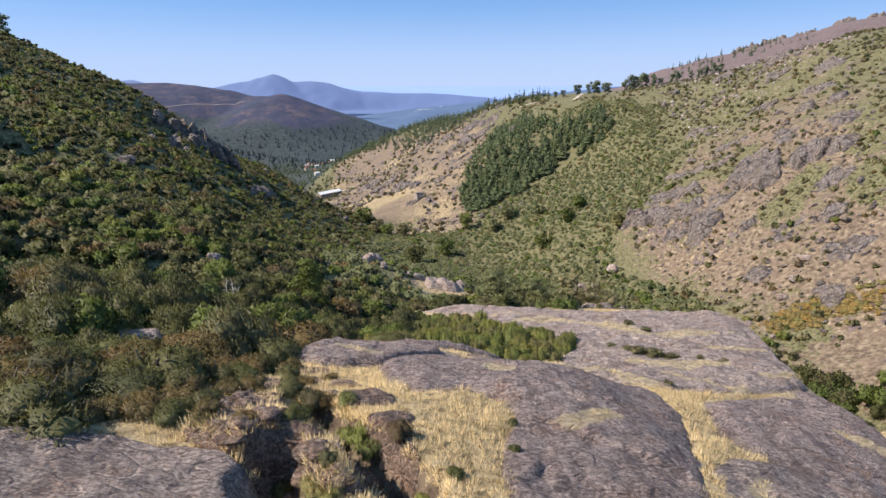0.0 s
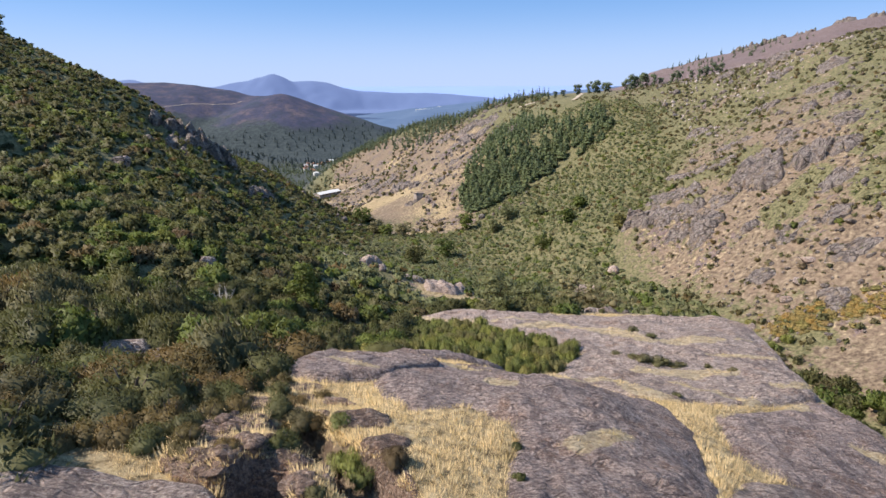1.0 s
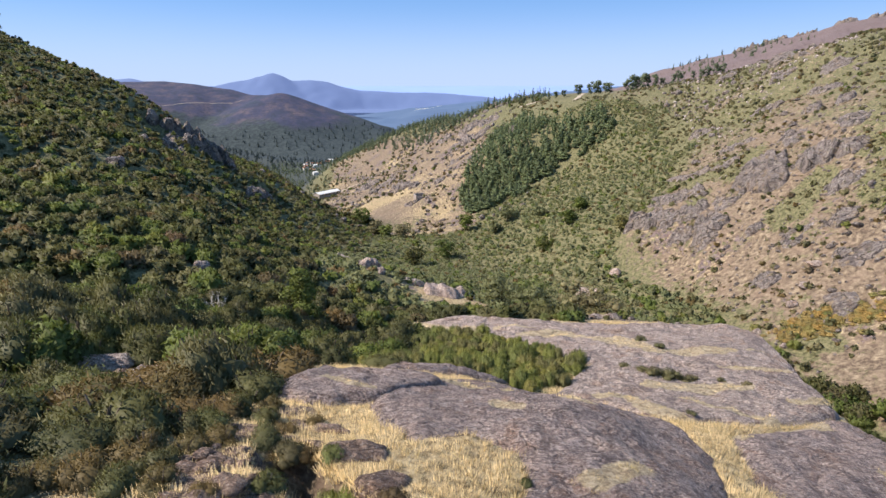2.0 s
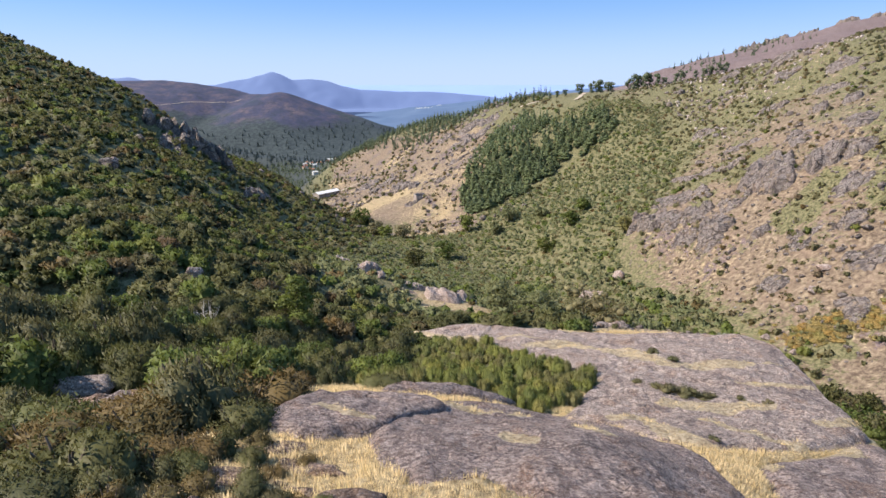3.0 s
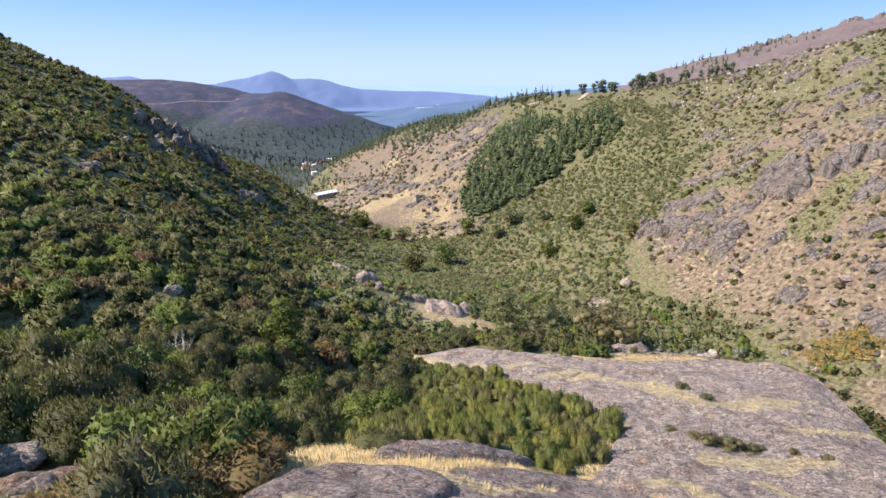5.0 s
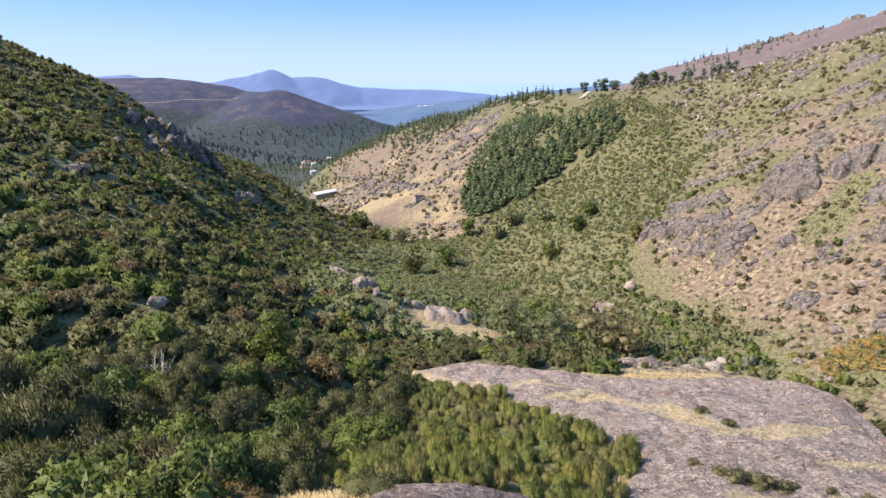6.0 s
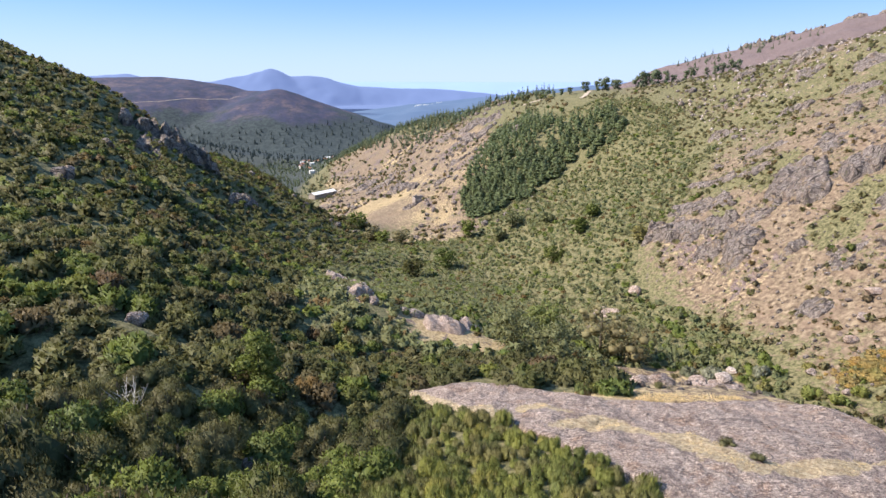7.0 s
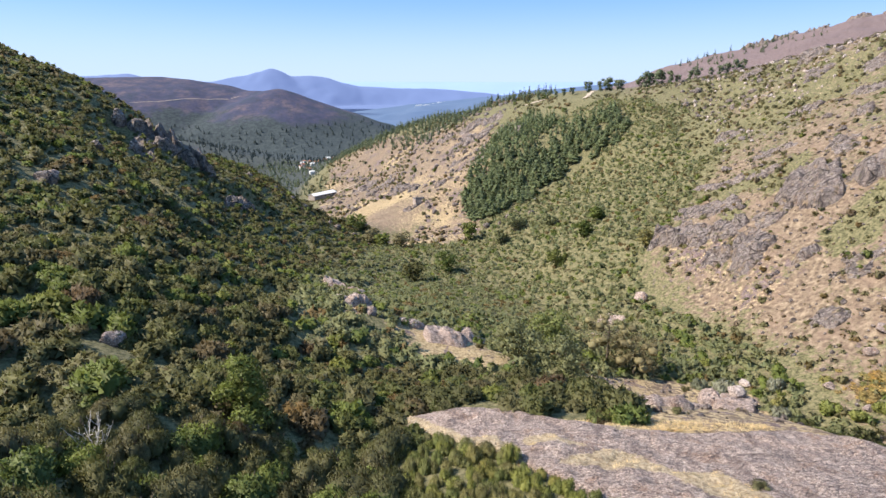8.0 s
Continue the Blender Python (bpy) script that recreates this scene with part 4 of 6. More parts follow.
# crags on the sunny slope: x, y, half sizes, turn, rise, ruggedness
for n, (x, y, rx, ry, turn, rise, rugged) in enumerate((
        (84, 151, 8, 11, -15, 3.4, 0.16), (91, 142, 5, 5.5, 15, 2.8, 0.5), (96, 138, 4, 5, 40, 1.5, 0.7),
        (61, 164, 6.5, 10, 30, 2.4, 0.22), (70, 172, 4, 13, 32, 1.6, 0.2), (57, 168, 4, 5, 60, 3.6, 0.7), (67, 156, 4, 5, 10, 2.0, 0.9),
        (67, 142, 5, 8, -10, 3.0, 0.2), (78, 184, 3, 10, 30, 0.8, 0.5), (74, 150, 3, 5, 20, 1.0, 0.5),
        (107, 173, 3, 3.4, 0, 2.2, 0.7), (113, 168, 4, 2.6, 30, 1.0, 0.6), (75, 120, 4, 5, 0, 1.2, 0.6),
        (82, 116, 3, 4.5, 70, 1.2, 0.6), (72, 131, 4, 3, 30, 1.1, 0.6), (88, 127, 5, 4, 10, 1.2, 0.6), (63, 149, 3, 3.4, 50, 1.6, 0.8),
        (131, 205, 5, 6, 5, 1.2, 0.8), (120, 190, 3, 7, 25, 0.9, 0.7), (95, 160, 4, 6, 10, 0.9, 0.5), (84, 172, 3, 6, 20, 0.8, 0.5),
        (92, 185, 3, 8, 25, 0.7, 0.5), (104, 150, 4, 6, 0, 1.0, 0.6), (66, 112, 3, 4, 20, 0.8, 0.5), (70, 95, 3, 5, 0, 0.8, 0.5), (78, 104, 4, 5, 40, 0.9, 0.5),
        (110, 205, 4, 8, 30, 0.9, 0.7), (125, 225, 5, 7, 15, 1.0, 0.8), (138, 250, 6, 6, 0, 1.4, 0.9), (150, 270, 7, 6, 20, 1.4, 0.9), (128, 275, 6, 5, 0, 1.2, 0.9),
        (95, 220, 4, 6, 30, 0.7, 0.6), (185, 300, 10, 6, 0, 2.0, 1.0), (170, 305, 8, 5, 10, 1.6, 1.0), (215, 296, 10, 6, 0, 1.6, 1.0))):
    crag(n, x, y, rx * 0.85, ry * 0.85, turn, rise * 0.9, rugged * 0.8, "crag", "mauve-grey granite crag on the dry slope", "crags on the dry slope")
for n, (x, y, rx, ry, turn, rise) in enumerate(((404, 796, 16, 9, -30, 6), (424, 784, 13, 8, -30, 4), (388, 806, 9, 7, 0, 4), (452, 768, 12, 7, -30, 3), (486, 748, 14, 8, -30, 4), (512, 730, 12, 8, -30, 4))):
    crag(160 + n, x, y, rx, ry, turn, rise, 1.6, "crag", "pinkish grey crag on the bare far ridge", "crags on the bare ridge")
# outcrops over the meadow and along the shoulder
for n, (x, y, rx, ry, turn) in enumerate(((-33, 352, 7, 9, 20), (-24, 340, 4, 6, 0), (-48, 385, 10, 9, 0), (-62, 412, 9, 10, 30), (6, 372, 8, 7, 0), (18, 372, 7, 6, 40), (12, 395, 9, 7, 10), (-6, 408, 8, 8, 20), (25, 388, 7, 7, 0), (-8, 318, 4, 5, 0), (-22, 300, 4, 4, 0), (3, 344, 5, 5, 30), (35, 330, 4, 6, 20))):
    crag(50 + n, x, y, rx, ry, turn, 1.6, 1.1, "outcrop", "pinkish grey rock outcrop above the meadow", "outcrops above the meadow")
for n, (x, y, rx, ry, turn, rise) in enumerate(((-1, 99, 4.5, 3.5, 30, 1.5), (2.5, 103, 3, 3, 0, 1.0), (-27, 137, 2.6, 8, 20, 1.2), (-20, 127, 2, 4, 30, 1.0), (-7, 102, 2, 1.6, 0, 1.2), (-16, 103, 3, 2, 10, 1.4), (31, 137, 3, 2.4, 0, 1.0), (38, 146, 3, 3, 0, 1.2), (22, 76, 3, 2, 20, 0.7), (30, 82, 3.4, 2.2, -10, 0.8), (24, 90, 2.6, 2, 30, 0.8), (35, 92, 3, 2.4, 0, 0.8), (40, 99, 3, 2, 40, 0.9), (20, 68, 2.6, 1.6, 10, 0.5), (36, 74, 3, 2, -20, 0.7))):
    me = crag(70 + n, x, y, rx, ry, turn, rise, 0.5, "outcrop", "brownish granite outcrop in the valley scrub", "outcrops in the valley")
    me.data.materials[0] = ROCK
# the cliffs that end the shaded spur
for n, (x, y, rx, ry, turn, rise) in enumerate(((-76, 189, 3, 4, 20, 4.4), (-79.5, 184, 3.4, 4, 40, 4.8), (-83.5, 180, 3.4, 4, 60, 4.4), (-87, 175, 3.4, 4.5, 10, 2.8), (-73, 192, 2.6, 3, 0, 2.5), (-62, 178, 2.4, 6, -30, 1.4), (-56, 186, 2.4, 8, -35, 1.4))):
    crag(80 + n, x, y, rx, ry, turn, rise * 0.9, 0.7, "cliff", "dark fissured cliff on the wooded spur", "cliffs on the wooded spur")

PILLARS = [solid("cliff", *rock_shape(190 + i, 3, 9, 0.10, 0.5), CLIFF, None, None, True) for i in range(4)]
for n, (x, y, w, h, lean) in enumerate(((-75.5, 190.5, 1.6, 4.2, 6), (-77.6, 189.0, 1.9, 5.4, -4), (-79.8, 188.0, 1.5, 5.0, 8), (-81.6, 186.6, 2.1, 5.6, -6), (-84.2, 185.4, 1.7, 5.0, 4), (-86.4, 184.0, 2.2, 5.2, -8), (-89.2, 182.4, 1.8, 4.6, 5), (-91.8, 181.0, 2.2, 4.0, -5), (-95, 179.5, 2.0, 2.8, 4), (-82.5, 183.5, 1.6, 3.4, 12), (-78.4, 186.0, 1.5, 3.0, -10), (-62.5, 104, 1.4, 1.8, 5), (-72, 131, 1.6, 1.8, 0))):
    ob = rock(PILLARS, n, x, y, (w * 1.1, w * 1.4, h * 0.98), 47 * n, "dark upright block of the fissured cliff", 0.36, (lean, -lean / 2), "cliffs on the wooded spur", "cliff")

# single boulders
for n, (x, y, sx_, sy_, sz_, turn) in enumerate((
        (46.5, 150, 3.2, 2.5, 2.8, 10), (65.2, 101, 1.8, 1.6, 1.5, 0), (58.8, 91, 1.1, 1, 0.9, 50),
        (-13.2, 46.6, 0.9, 0.8, 1.2, 20), (-29.6, 63.8, 1.6, 1.3, 1.7, 70), 
        (-6.7, 101, 1.6, 1.3, 1.3, 15), (-13, 100, 1.7, 1.5, 1.8, 60), (-19, 104, 2.6, 1.8, 1.9, 0), 
                (57.7, 97.8, 1.5, 1.2, 1.0, 15), (41, 75, 2.4, 1.8, 1.6, 40), (36, 84, 1.4, 1.2, 1, 0), (69, 104, 2.2, 1.6, 1.3, 20), (73, 108, 1.8, 2.2, 1.4, 65),
        (-63, 106, 1.5, 1.5, 1.8, 0), (-16, 27, 1.8, 1.5, 1.2, 40), (-14.8, 29, 1.3, 1.1, 0.9, 10), (-19.5, 30, 2.6, 1.6, 1.4, 25))):
    rock(ROCKS, n, x, y, (sx_ * 0.8, sy_ * 0.8, sz_ * 0.72), turn, "weathered grey granite boulder among scrub", 0.28, (5 * (n % 4), 7 * (n % 3)), "boulders in the valley")

for n, (x, y, rx, ry, turn, rise) in enumerate(((-6.6, 22.4, 1.2, 0.7, 30, 0.25), (-4.6, 21.0, 1.4, 0.6, -10, 0.2), (-2.6, 18.6, 1.3, 0.7, 15, 0.25), (-13.5, 24.5, 2.4, 1.4, 30, 0.5), (-7.6, 19.4, 1.5, 0.8, 20, 0.15), (-8.4, 15.6, 1.2, 0.7, 0, 0.15), (-16.8, 28.6, 3.0, 1.5, 20, 0.4), (-4.9, 19.2, 1.3, 0.6, -15, 0.12), (-1.6, 16.6, 0.9, 0.6, 40, 0.2))):
    me = crag(120 + n, x, y, rx, ry, turn, rise, 0.34, "rock", "dark broken rock bedded in soil and heath", "rocks before the slabs")
    me.data.materials[0] = BROWN_ROCK
for n, (poly, rise) in enumerate(LEDGES):
    me = solid("rock_ledge", *slab_mesh(140 + n, poly, rise, 0.09, 0.25, 0.4, 0.3), BROWN_ROCK)
    at = np.empty(len(me.vertices) * 3, np.float32)
    me.vertices.foreach_get("co", at)
    me.attributes.new("pocket", "FLOAT", "POINT").data.foreach_set("value", np.clip(0.25 + 0.5 * fractal(at[0::3], at[1::3], 1.1, 95, 3), 0, 1).astype(np.float32))
    tagged(new("rock_ledge", me), "brown broken rock ledge with dry grass in its cracks", "rock", "rocks before the slabs")
RUBBLE = [solid("stone", *rock_shape(170 + i, 2, 12, 0.05), BROWN_ROCK, None, None, True) for i in range(4)]
rubble = np.random.default_rng(31)
for n in range(190):
    x, y = rubble.uniform(-8.4, -0.8), rubble.uniform(11.8, 18.4)
    step = n % 5 == 0
    if step:
        # blocks along the broken edge of the ledge
        t = rubble.uniform()
        x, y = -5.8 + 4.8 * t + rubble.normal(0, 0.15), 17.5 - 4.7 * t + rubble.normal(0, 0.15)
    if not inside(list(LEDGES[0][0]), np.array(x), np.array(y)) and not step:
        continue
    s = rubble.uniform(0.35, 0.7) if step else 0.12 + 0.34 * rubble.uniform() ** 2
    rock(RUBBLE, n, x, y, (s * rubble.uniform(1.0, 1.7), s, s * (0.9 if step else 0.6)), 40 + rubble.normal(0, 35), "brown angular stone broken from the ledge", 0.2, (rubble.uniform(-20, 20), rubble.uniform(-20, 20)), "stones before the slabs", "stone")

PALE_BLOCKS = [solid("boulder", *rock_shape(150 + i, 3, 20, 0.05), WHITE_ROCK) for i in range(3)]
for n, (x, y, s) in enumerate(((55, 73, 1.5), (53, 70.5, 1.3), (51.5, 73.5, 1.5), (54, 76.5, 1.4), (50, 70, 1.1), (52.6, 75.4, 1.0), (56.4, 71, 1.0), (44.8, 99.5, 1.9), (42.5, 92, 1.5), (48.6, 104, 1.2))):
    rock(PALE_BLOCKS, n, x, y, (s, s * 0.8, s * 0.75), 53 * n, "pale angular granite block below the slab", 0.2, (9 * (n % 4), 11 * (n % 3)), "pale blocks by the stream")

rng = np.random.default_rng(5)
count = 0
while count < 130:
    x, y = rng.uniform(56, 135), rng.uniform(85, 215)
    if x < np.interp(y, RIGHT_Y, RIGHT_X) + 3 or rng.uniform() > 0.35 + 0.5 * float(wave(x, y, 14, 8)):
        continue
    s = 0.4 + rng.pareto(2.8) * 0.5
    s = min(s, 1.5)
    rock(STONES, count, x, y, (s * rng.uniform(0.8, 1.5), s * rng.uniform(0.8, 1.3), s * rng.uniform(0.5, 0.9)), rng.uniform(0, 360),
         "grey granite boulder on the dry grassy slope", 0.28, (rng.uniform(-15, 15), rng.uniform(-15, 15)), "boulders on the slope")
    count += 1

rv, rf = rock_shape(9, 1, 8)
rn = unit(rv)
groups = []
for zone, many, low, high in (((58, 180, 90, 290), 1100, 0.3, 0.9), ((56, 112, 82, 175), 1100, 0.16, 0.65), ((17, 47, 62, 106), 500, 0.12, 0.6), ((-90, 40, 245, 480), 1100, 0.5, 2.0), ((100, 240, 230, 320), 400, 0.6, 2.0)):
    p = np.stack([rng.uniform(zone[0], zone[1], many), rng.uniform(zone[2], zone[3], many)], 1)
    if zone[0] in (56, 58):
        p = p[p[:, 0] > np.interp(p[:, 1], RIGHT_Y, RIGHT_X) + 2]
    p = p[~(inside(WOOD, p[:, 0], p[:, 1]) | inside(MEADOW, p[:, 0], p[:, 1]))]
    s = low + (high - low) * rng.uniform(0, 1, (len(p), 1)) ** 2.5
    groups.append(((rv, rf, rn), np.column_stack([p, slab_top(p[:, 0], p[:, 1]) + s[:, 0] * 0.1]), s * rng.uniform(0.6, 1.3, (len(p), 3))))
scatter("loose_stones", CLIFF, groups, "loose grey stones strewn over the dry ground", "stones")
p = np.stack([rng.uniform(84, 150, 330), rng.uniform(195, 300, 330)], 1)
p = p[(p[:, 0] > np.interp(p[:, 1], RIGHT_Y, RIGHT_X)) & (wave(p[:, 0], p[:, 1], 20, 37) > -0.3)]
q = 0.25 + 0.75 * rng.uniform(0, 1, (len(p), 1)) ** 2
scatter("pale_stones", WHITE_ROCK, [((rv, rf, rn), np.column_stack([p, ground(p[:, 0], p[:, 1]) + q[:, 0] * 0.15]), q * rng.uniform(0.6, 1.3, (len(p), 3)))], "pale granite stones strewn over the high heath", "stones")


# ---- plants ----
def bush_blobs(rng, wide, high, many):
    out = []
    for _ in range(many):
        a, r = rng.uniform(0, 6.28), wide * 0.36 * math.sqrt(rng.uniform())
        k = rng.uniform(0.16, 0.30) * wide * (1.25 if many < 6 else 1)
        top = high * rng.uniform(0.62, 1.0) * (1 - 0.25 * r / (wide * 0.36))
        tall = k * rng.uniform(1.1, 1.7)
        out.append((r * math.cos(a), r * math.sin(a), top - tall, k, k * rng.uniform(0.85, 1.15), tall))
    return out


def bush(seed, leaves, length, width, many=8, up=0.5, core=(5, 7), wide=2.0, high=1.5, ragged=0.13):
    rng = np.random.default_rng(seed)
    return foliage(rng, bush_blobs(rng, wide, high, many), leaves, length, width, up, core, 0.74, ragged)


def stems(seed, wide=2.0, high=1.6, many=6):
    rng = np.random.default_rng(seed)
    out = []
    for _ in range(many):
        a, r = rng.uniform(0, 6.28), wide * 0.3 * rng.uniform(0.4, 1)
        out.append(tube([(0.1 * math.cos(a), 0.1 * math.sin(a), -0.2), (r * 0.5 * math.cos(a), r * 0.5 * math.sin(a), high * 0.35), (r * math.cos(a), r * math.sin(a), high * 0.75)], (0.05, 0.035, 0.015), 5))
    return joined(out)


def softened(shape, much):
    """The same bush with its leaves turned more to the sky."""
    return shape[0], shape[1], unit(shape[2] * (1 - much) + np.array([-0.1, 0, 1.0]) * much)


KINDS = {
    "heath_bush": (HEATH, "olive green heath bush on the shaded slope", [bush(300 + i, 1850, 0.155, 0.05, 13, 1.2) for i in range(5)]),
    "oak_bush": (OAK, "bright green scrub oak bush among heath", [bush(320 + i, 1300, 0.15, 0.10, 11, 0.4) for i in range(3)]),
    "broom_bush": (BROOM, "yellow-green broom bush beside the rock slab", [bush(340 + i, 900, 0.44, 0.05, 9, 3.4, (3, 5), ragged=0.2) for i in range(3)]),
    "dry_bush": (BROWN, "brown withered heath bush", [bush(360 + i, 1250, 0.17, 0.055, 9, 0.7) for i in range(2)]),
}
BUSHES = {}
for kind, (material, label, shapes) in KINDS.items():
    BUSHES[kind] = []
    for i, shape in enumerate(shapes):
        thing = new(kind)
        tagged(thing, label, "bush", "bushes near the slab")
        part("foliage", solid("foliage", shape[0], shape[1], material, softened(shape, 0.3)[2]), thing)
        part("woody_base", solid("woody_base", *stems(400 + i), BARK), thing)
        BUSHES[kind].append([thing, False])


def plant(kind, x, y, size, turn):
    number = int(abs(x * 7.3 + y * 3.1)) % len(BUSHES[kind])
    entry = BUSHES[kind][number]
    m = pose(x, y, float(slab_top(np.array(x), np.array(y))) - 0.05, 0, 0, turn)
    thing = entry[0]
    if entry[1]:
        thing = copy_thing(entry[0], m)
    else:
        thing.matrix_basis, entry[1] = m, True
    thing.scale = size


rng = np.random.default_rng(12)
MID = [bush(500 + i, 270, 0.37, 0.22, 6, 0.6, (3, 5), ragged=0.09) for i in range(5)]
FAR = [bush(540 + i, 60, 0.52, 0.40, 3, 0.6, (3, 5), ragged=0.10) for i in range(4)]
SMALL = [bush(560 + i, 26, 0.8, 0.6, 2, 0.4, (3, 5)) for i in range(3)]


def jittered(x0, x1, y0, y1, cell):
    X, Y = np.meshgrid(np.arange(x0, x1, cell), np.arange(y0, y1, cell))
    return np.stack([(X + rng.uniform(0, cell, X.shape)).ravel(), (Y + rng.uniform(0, cell, X.shape)).ravel()], 1)


def scrubby(p):
    x, y = p[:, 0], p[:, 1]
    left = x < np.interp(y, EDGE_Y, EDGE_X)
    right = x > np.interp(y, RIGHT_Y, RIGHT_X) + 8 * fractal(x, y, 16, 29, 2) * smooth(150, 185, y)
    clear = inside(FIELD, x, y) | inside(WOOD, x, y) | inside(KNOLL, x, y) | on_slab(x, y)
    return left & ~right & ~clear


HOLES = ((-12.7, 44.9, 1.6), (-16, 55.6, 1.8), (-29.4, 61.8, 1.3), (-20.4, 45.2, 1.3), (-2, 96, 5), (5, 92, 4.5), (-6.5, 98.5, 2.5), (-13, 97.5, 2.5), (-26, 133, 5), (-17.5, 28, 3.4), (-12.6, 15.2, 1.2), (53, 72, 3.6), (-3, 93, 2.5), (-63, 103, 2.5), (-79, 186, 4.5), (-86, 182, 4.5), (-93, 178, 3.5), (7, 92, 2.5), (14, 93, 2.0))


def holes(p):
    ok = np.ones(len(p), bool)
    for x, y, r in HOLES:
        ok &= np.hypot(p[:, 0] - x, p[:, 1] - y) > r
    return ok


# near scrub: single bushes
spots = jittered(-46, 12, 8, 62, 1.86)
spots = spots[scrubby(spots) & holes(spots)]
spots = spots[np.abs(spots[:, 0]) < 0.95 * (spots[:, 1] + 4)]
REACH = 44.0
near = spots[np.hypot(spots[:, 0], spots[:, 1] - 14) < REACH]
sprigs = jittered(-9, 13, 34.6, 61, 1.02)
sprigs = sprigs[scrubby(sprigs)]


def is_broom(x, y):
    return 35.4 < y < 61 and x > -8 + 0.28 * (y - 36) * (y > 40) - 3 * (y > 52) and x > -9


sprigs = np.array([p for p in sprigs if is_broom(*p)])
near = np.concatenate([np.array([p for p in near if not is_broom(*p)]), sprigs])
for x, y in near:
    u, big = rng.uniform(), 0.9 + 0.75 * rng.uniform() ** 1.6
    if is_broom(x, y):
        kind, size = "broom_bush", (big * 0.42, big * 0.42, (0.40 + 0.26 * u) * big)
    else:
        low = y < 24 or x > np.interp(y, EDGE_Y, EDGE_X) - 2.0
        fresh = 0.42 if -17 < x < -4 and 31 < y < 50 else 0.2
        kind = "oak_bush" if u < fresh and not low else "dry_bush" if u < (0.30 if low else fresh + 0.02) else "heath_bush"
        if x < -9.5 and y < 40:
            if rng.uniform() < 0.3:
                continue
            big *= 1.28
        size = (big * 1.1, big * 1.1, big * (0.62 if low else 1.1))
    plant(kind, x, y, size, rng.uniform(0, 360))

# low bushes in the stony corner before the slabs
for x, y, s, kind in (
        (-2.9, 16.2, 0.62, "broom_bush"), (-2.3, 15.7, 0.55, "broom_bush"), (-3.5, 16.7, 0.5, "broom_bush"), (-1.2, 15.2, 0.5, "heath_bush"), (-4.9, 14.8, 0.55, "heath_bush"), (-3.4, 11.8, 0.5, "broom_bush"), (-2.9, 11.4, 0.4, "broom_bush"), (-0.8, 12.9, 0.45, "broom_bush"), (-0.2, 13.1, 0.3, "broom_bush"), (0.8, 13.3, 0.3, "heath_bush"),
        (-5.4, 18.4, 0.6, "heath_bush"), (-6.3, 18.9, 0.65, "heath_bush"), (-4.6, 18.3, 0.45, "dry_bush"), (-3.6, 18.0, 0.45, "broom_bush"), (-7.6, 18.2, 0.7, "dry_bush"), (-8.4, 17.2, 0.75, "dry_bush"), (-8.8, 16.0, 0.75, "heath_bush"), (-9.6, 16.8, 0.9, "dry_bush"), (-8.0, 14.8, 0.6, "dry_bush"), (-9.4, 14.8, 0.7, "heath_bush"), (-10.6, 15.2, 0.85, "dry_bush"), (-10.4, 17.6, 0.95, "heath_bush"),
        (-8.6, 19.4, 0.8, "heath_bush"), (-9.6, 19.2, 0.9, "heath_bush"), (-7.0, 20.8, 0.6, "heath_bush"), (-6.0, 20.0, 0.45, "dry_bush"), (-8.4, 21.2, 0.75, "heath_bush"), (-7.4, 22.4, 0.6, "dry_bush"), (-8.4, 23.2, 0.7, "heath_bush"), (-5.2, 21.4, 0.4, "dry_bush"), (-5.0, 13.2, 0.4, "heath_bush"), (-6.4, 14.0, 0.4, "dry_bush"), (-11.8, 14.6, 0.8, "dry_bush"), (-3.2, 12.3, 0.35, "heath_bush"), (3.0, 15.4, 0.25, "heath_bush"), (3.2, 17.6, 0.25, "heath_bush")):
    plant(kind, x, y, (s, s, s * 0.8), x * 57)

# scrub farther off, in four kinds
more = jittered(-138, 62, 24, 135, 1.9)
more = more[scrubby(more) & holes(more)]
more = more[(np.hypot(more[:, 0], more[:, 1] - 14) >= REACH) & (np.abs(more[:, 0]) < 0.98 * (more[:, 1] + 8))]
dist = np.hypot(more[:, 0], more[:, 1] - 10)


def sized(p, low, high, tall):
    s = low + (high - low) * rng.uniform(0, 1, len(p)) ** 1.6
    return np.column_stack([s, s, s * tall * rng.uniform(0.8, 1.2, len(p))])


def groups_of(points, shapes, low, high, tall=1.0):
    pick = rng.integers(0, len(shapes), len(points))
    out = []
    for i, shape in enumerate(shapes):
        q = points[pick == i]
        out.append((shape, np.column_stack([q, slab_top(q[:, 0], q[:, 1]) - 0.1]), sized(q, low, high, tall)))
    return out


def sow(points, shapes, name, low, high, tall, share=(0.70, 0.86), main=HEATH):
    u = rng.uniform(0, 1, len(points)) + 0.16 * wave(points[:, 0], points[:, 1], 9, 45)
    scatter(name, main, groups_of(points[u < share[0]], shapes, low, high, tall), "dense olive green heath covering the slope", "scrub")
    scatter(name, OAK, groups_of(points[(u >= share[0]) & (u < share[1])], shapes, low, high, tall), "bright green oak scrub scattered through the heath", "scrub")
    scatter(name, BROWN, groups_of(points[u >= share[1]], shapes, low * 0.8, high * 0.8, tall), "brownish dry bushes scattered through the heath", "scrub")


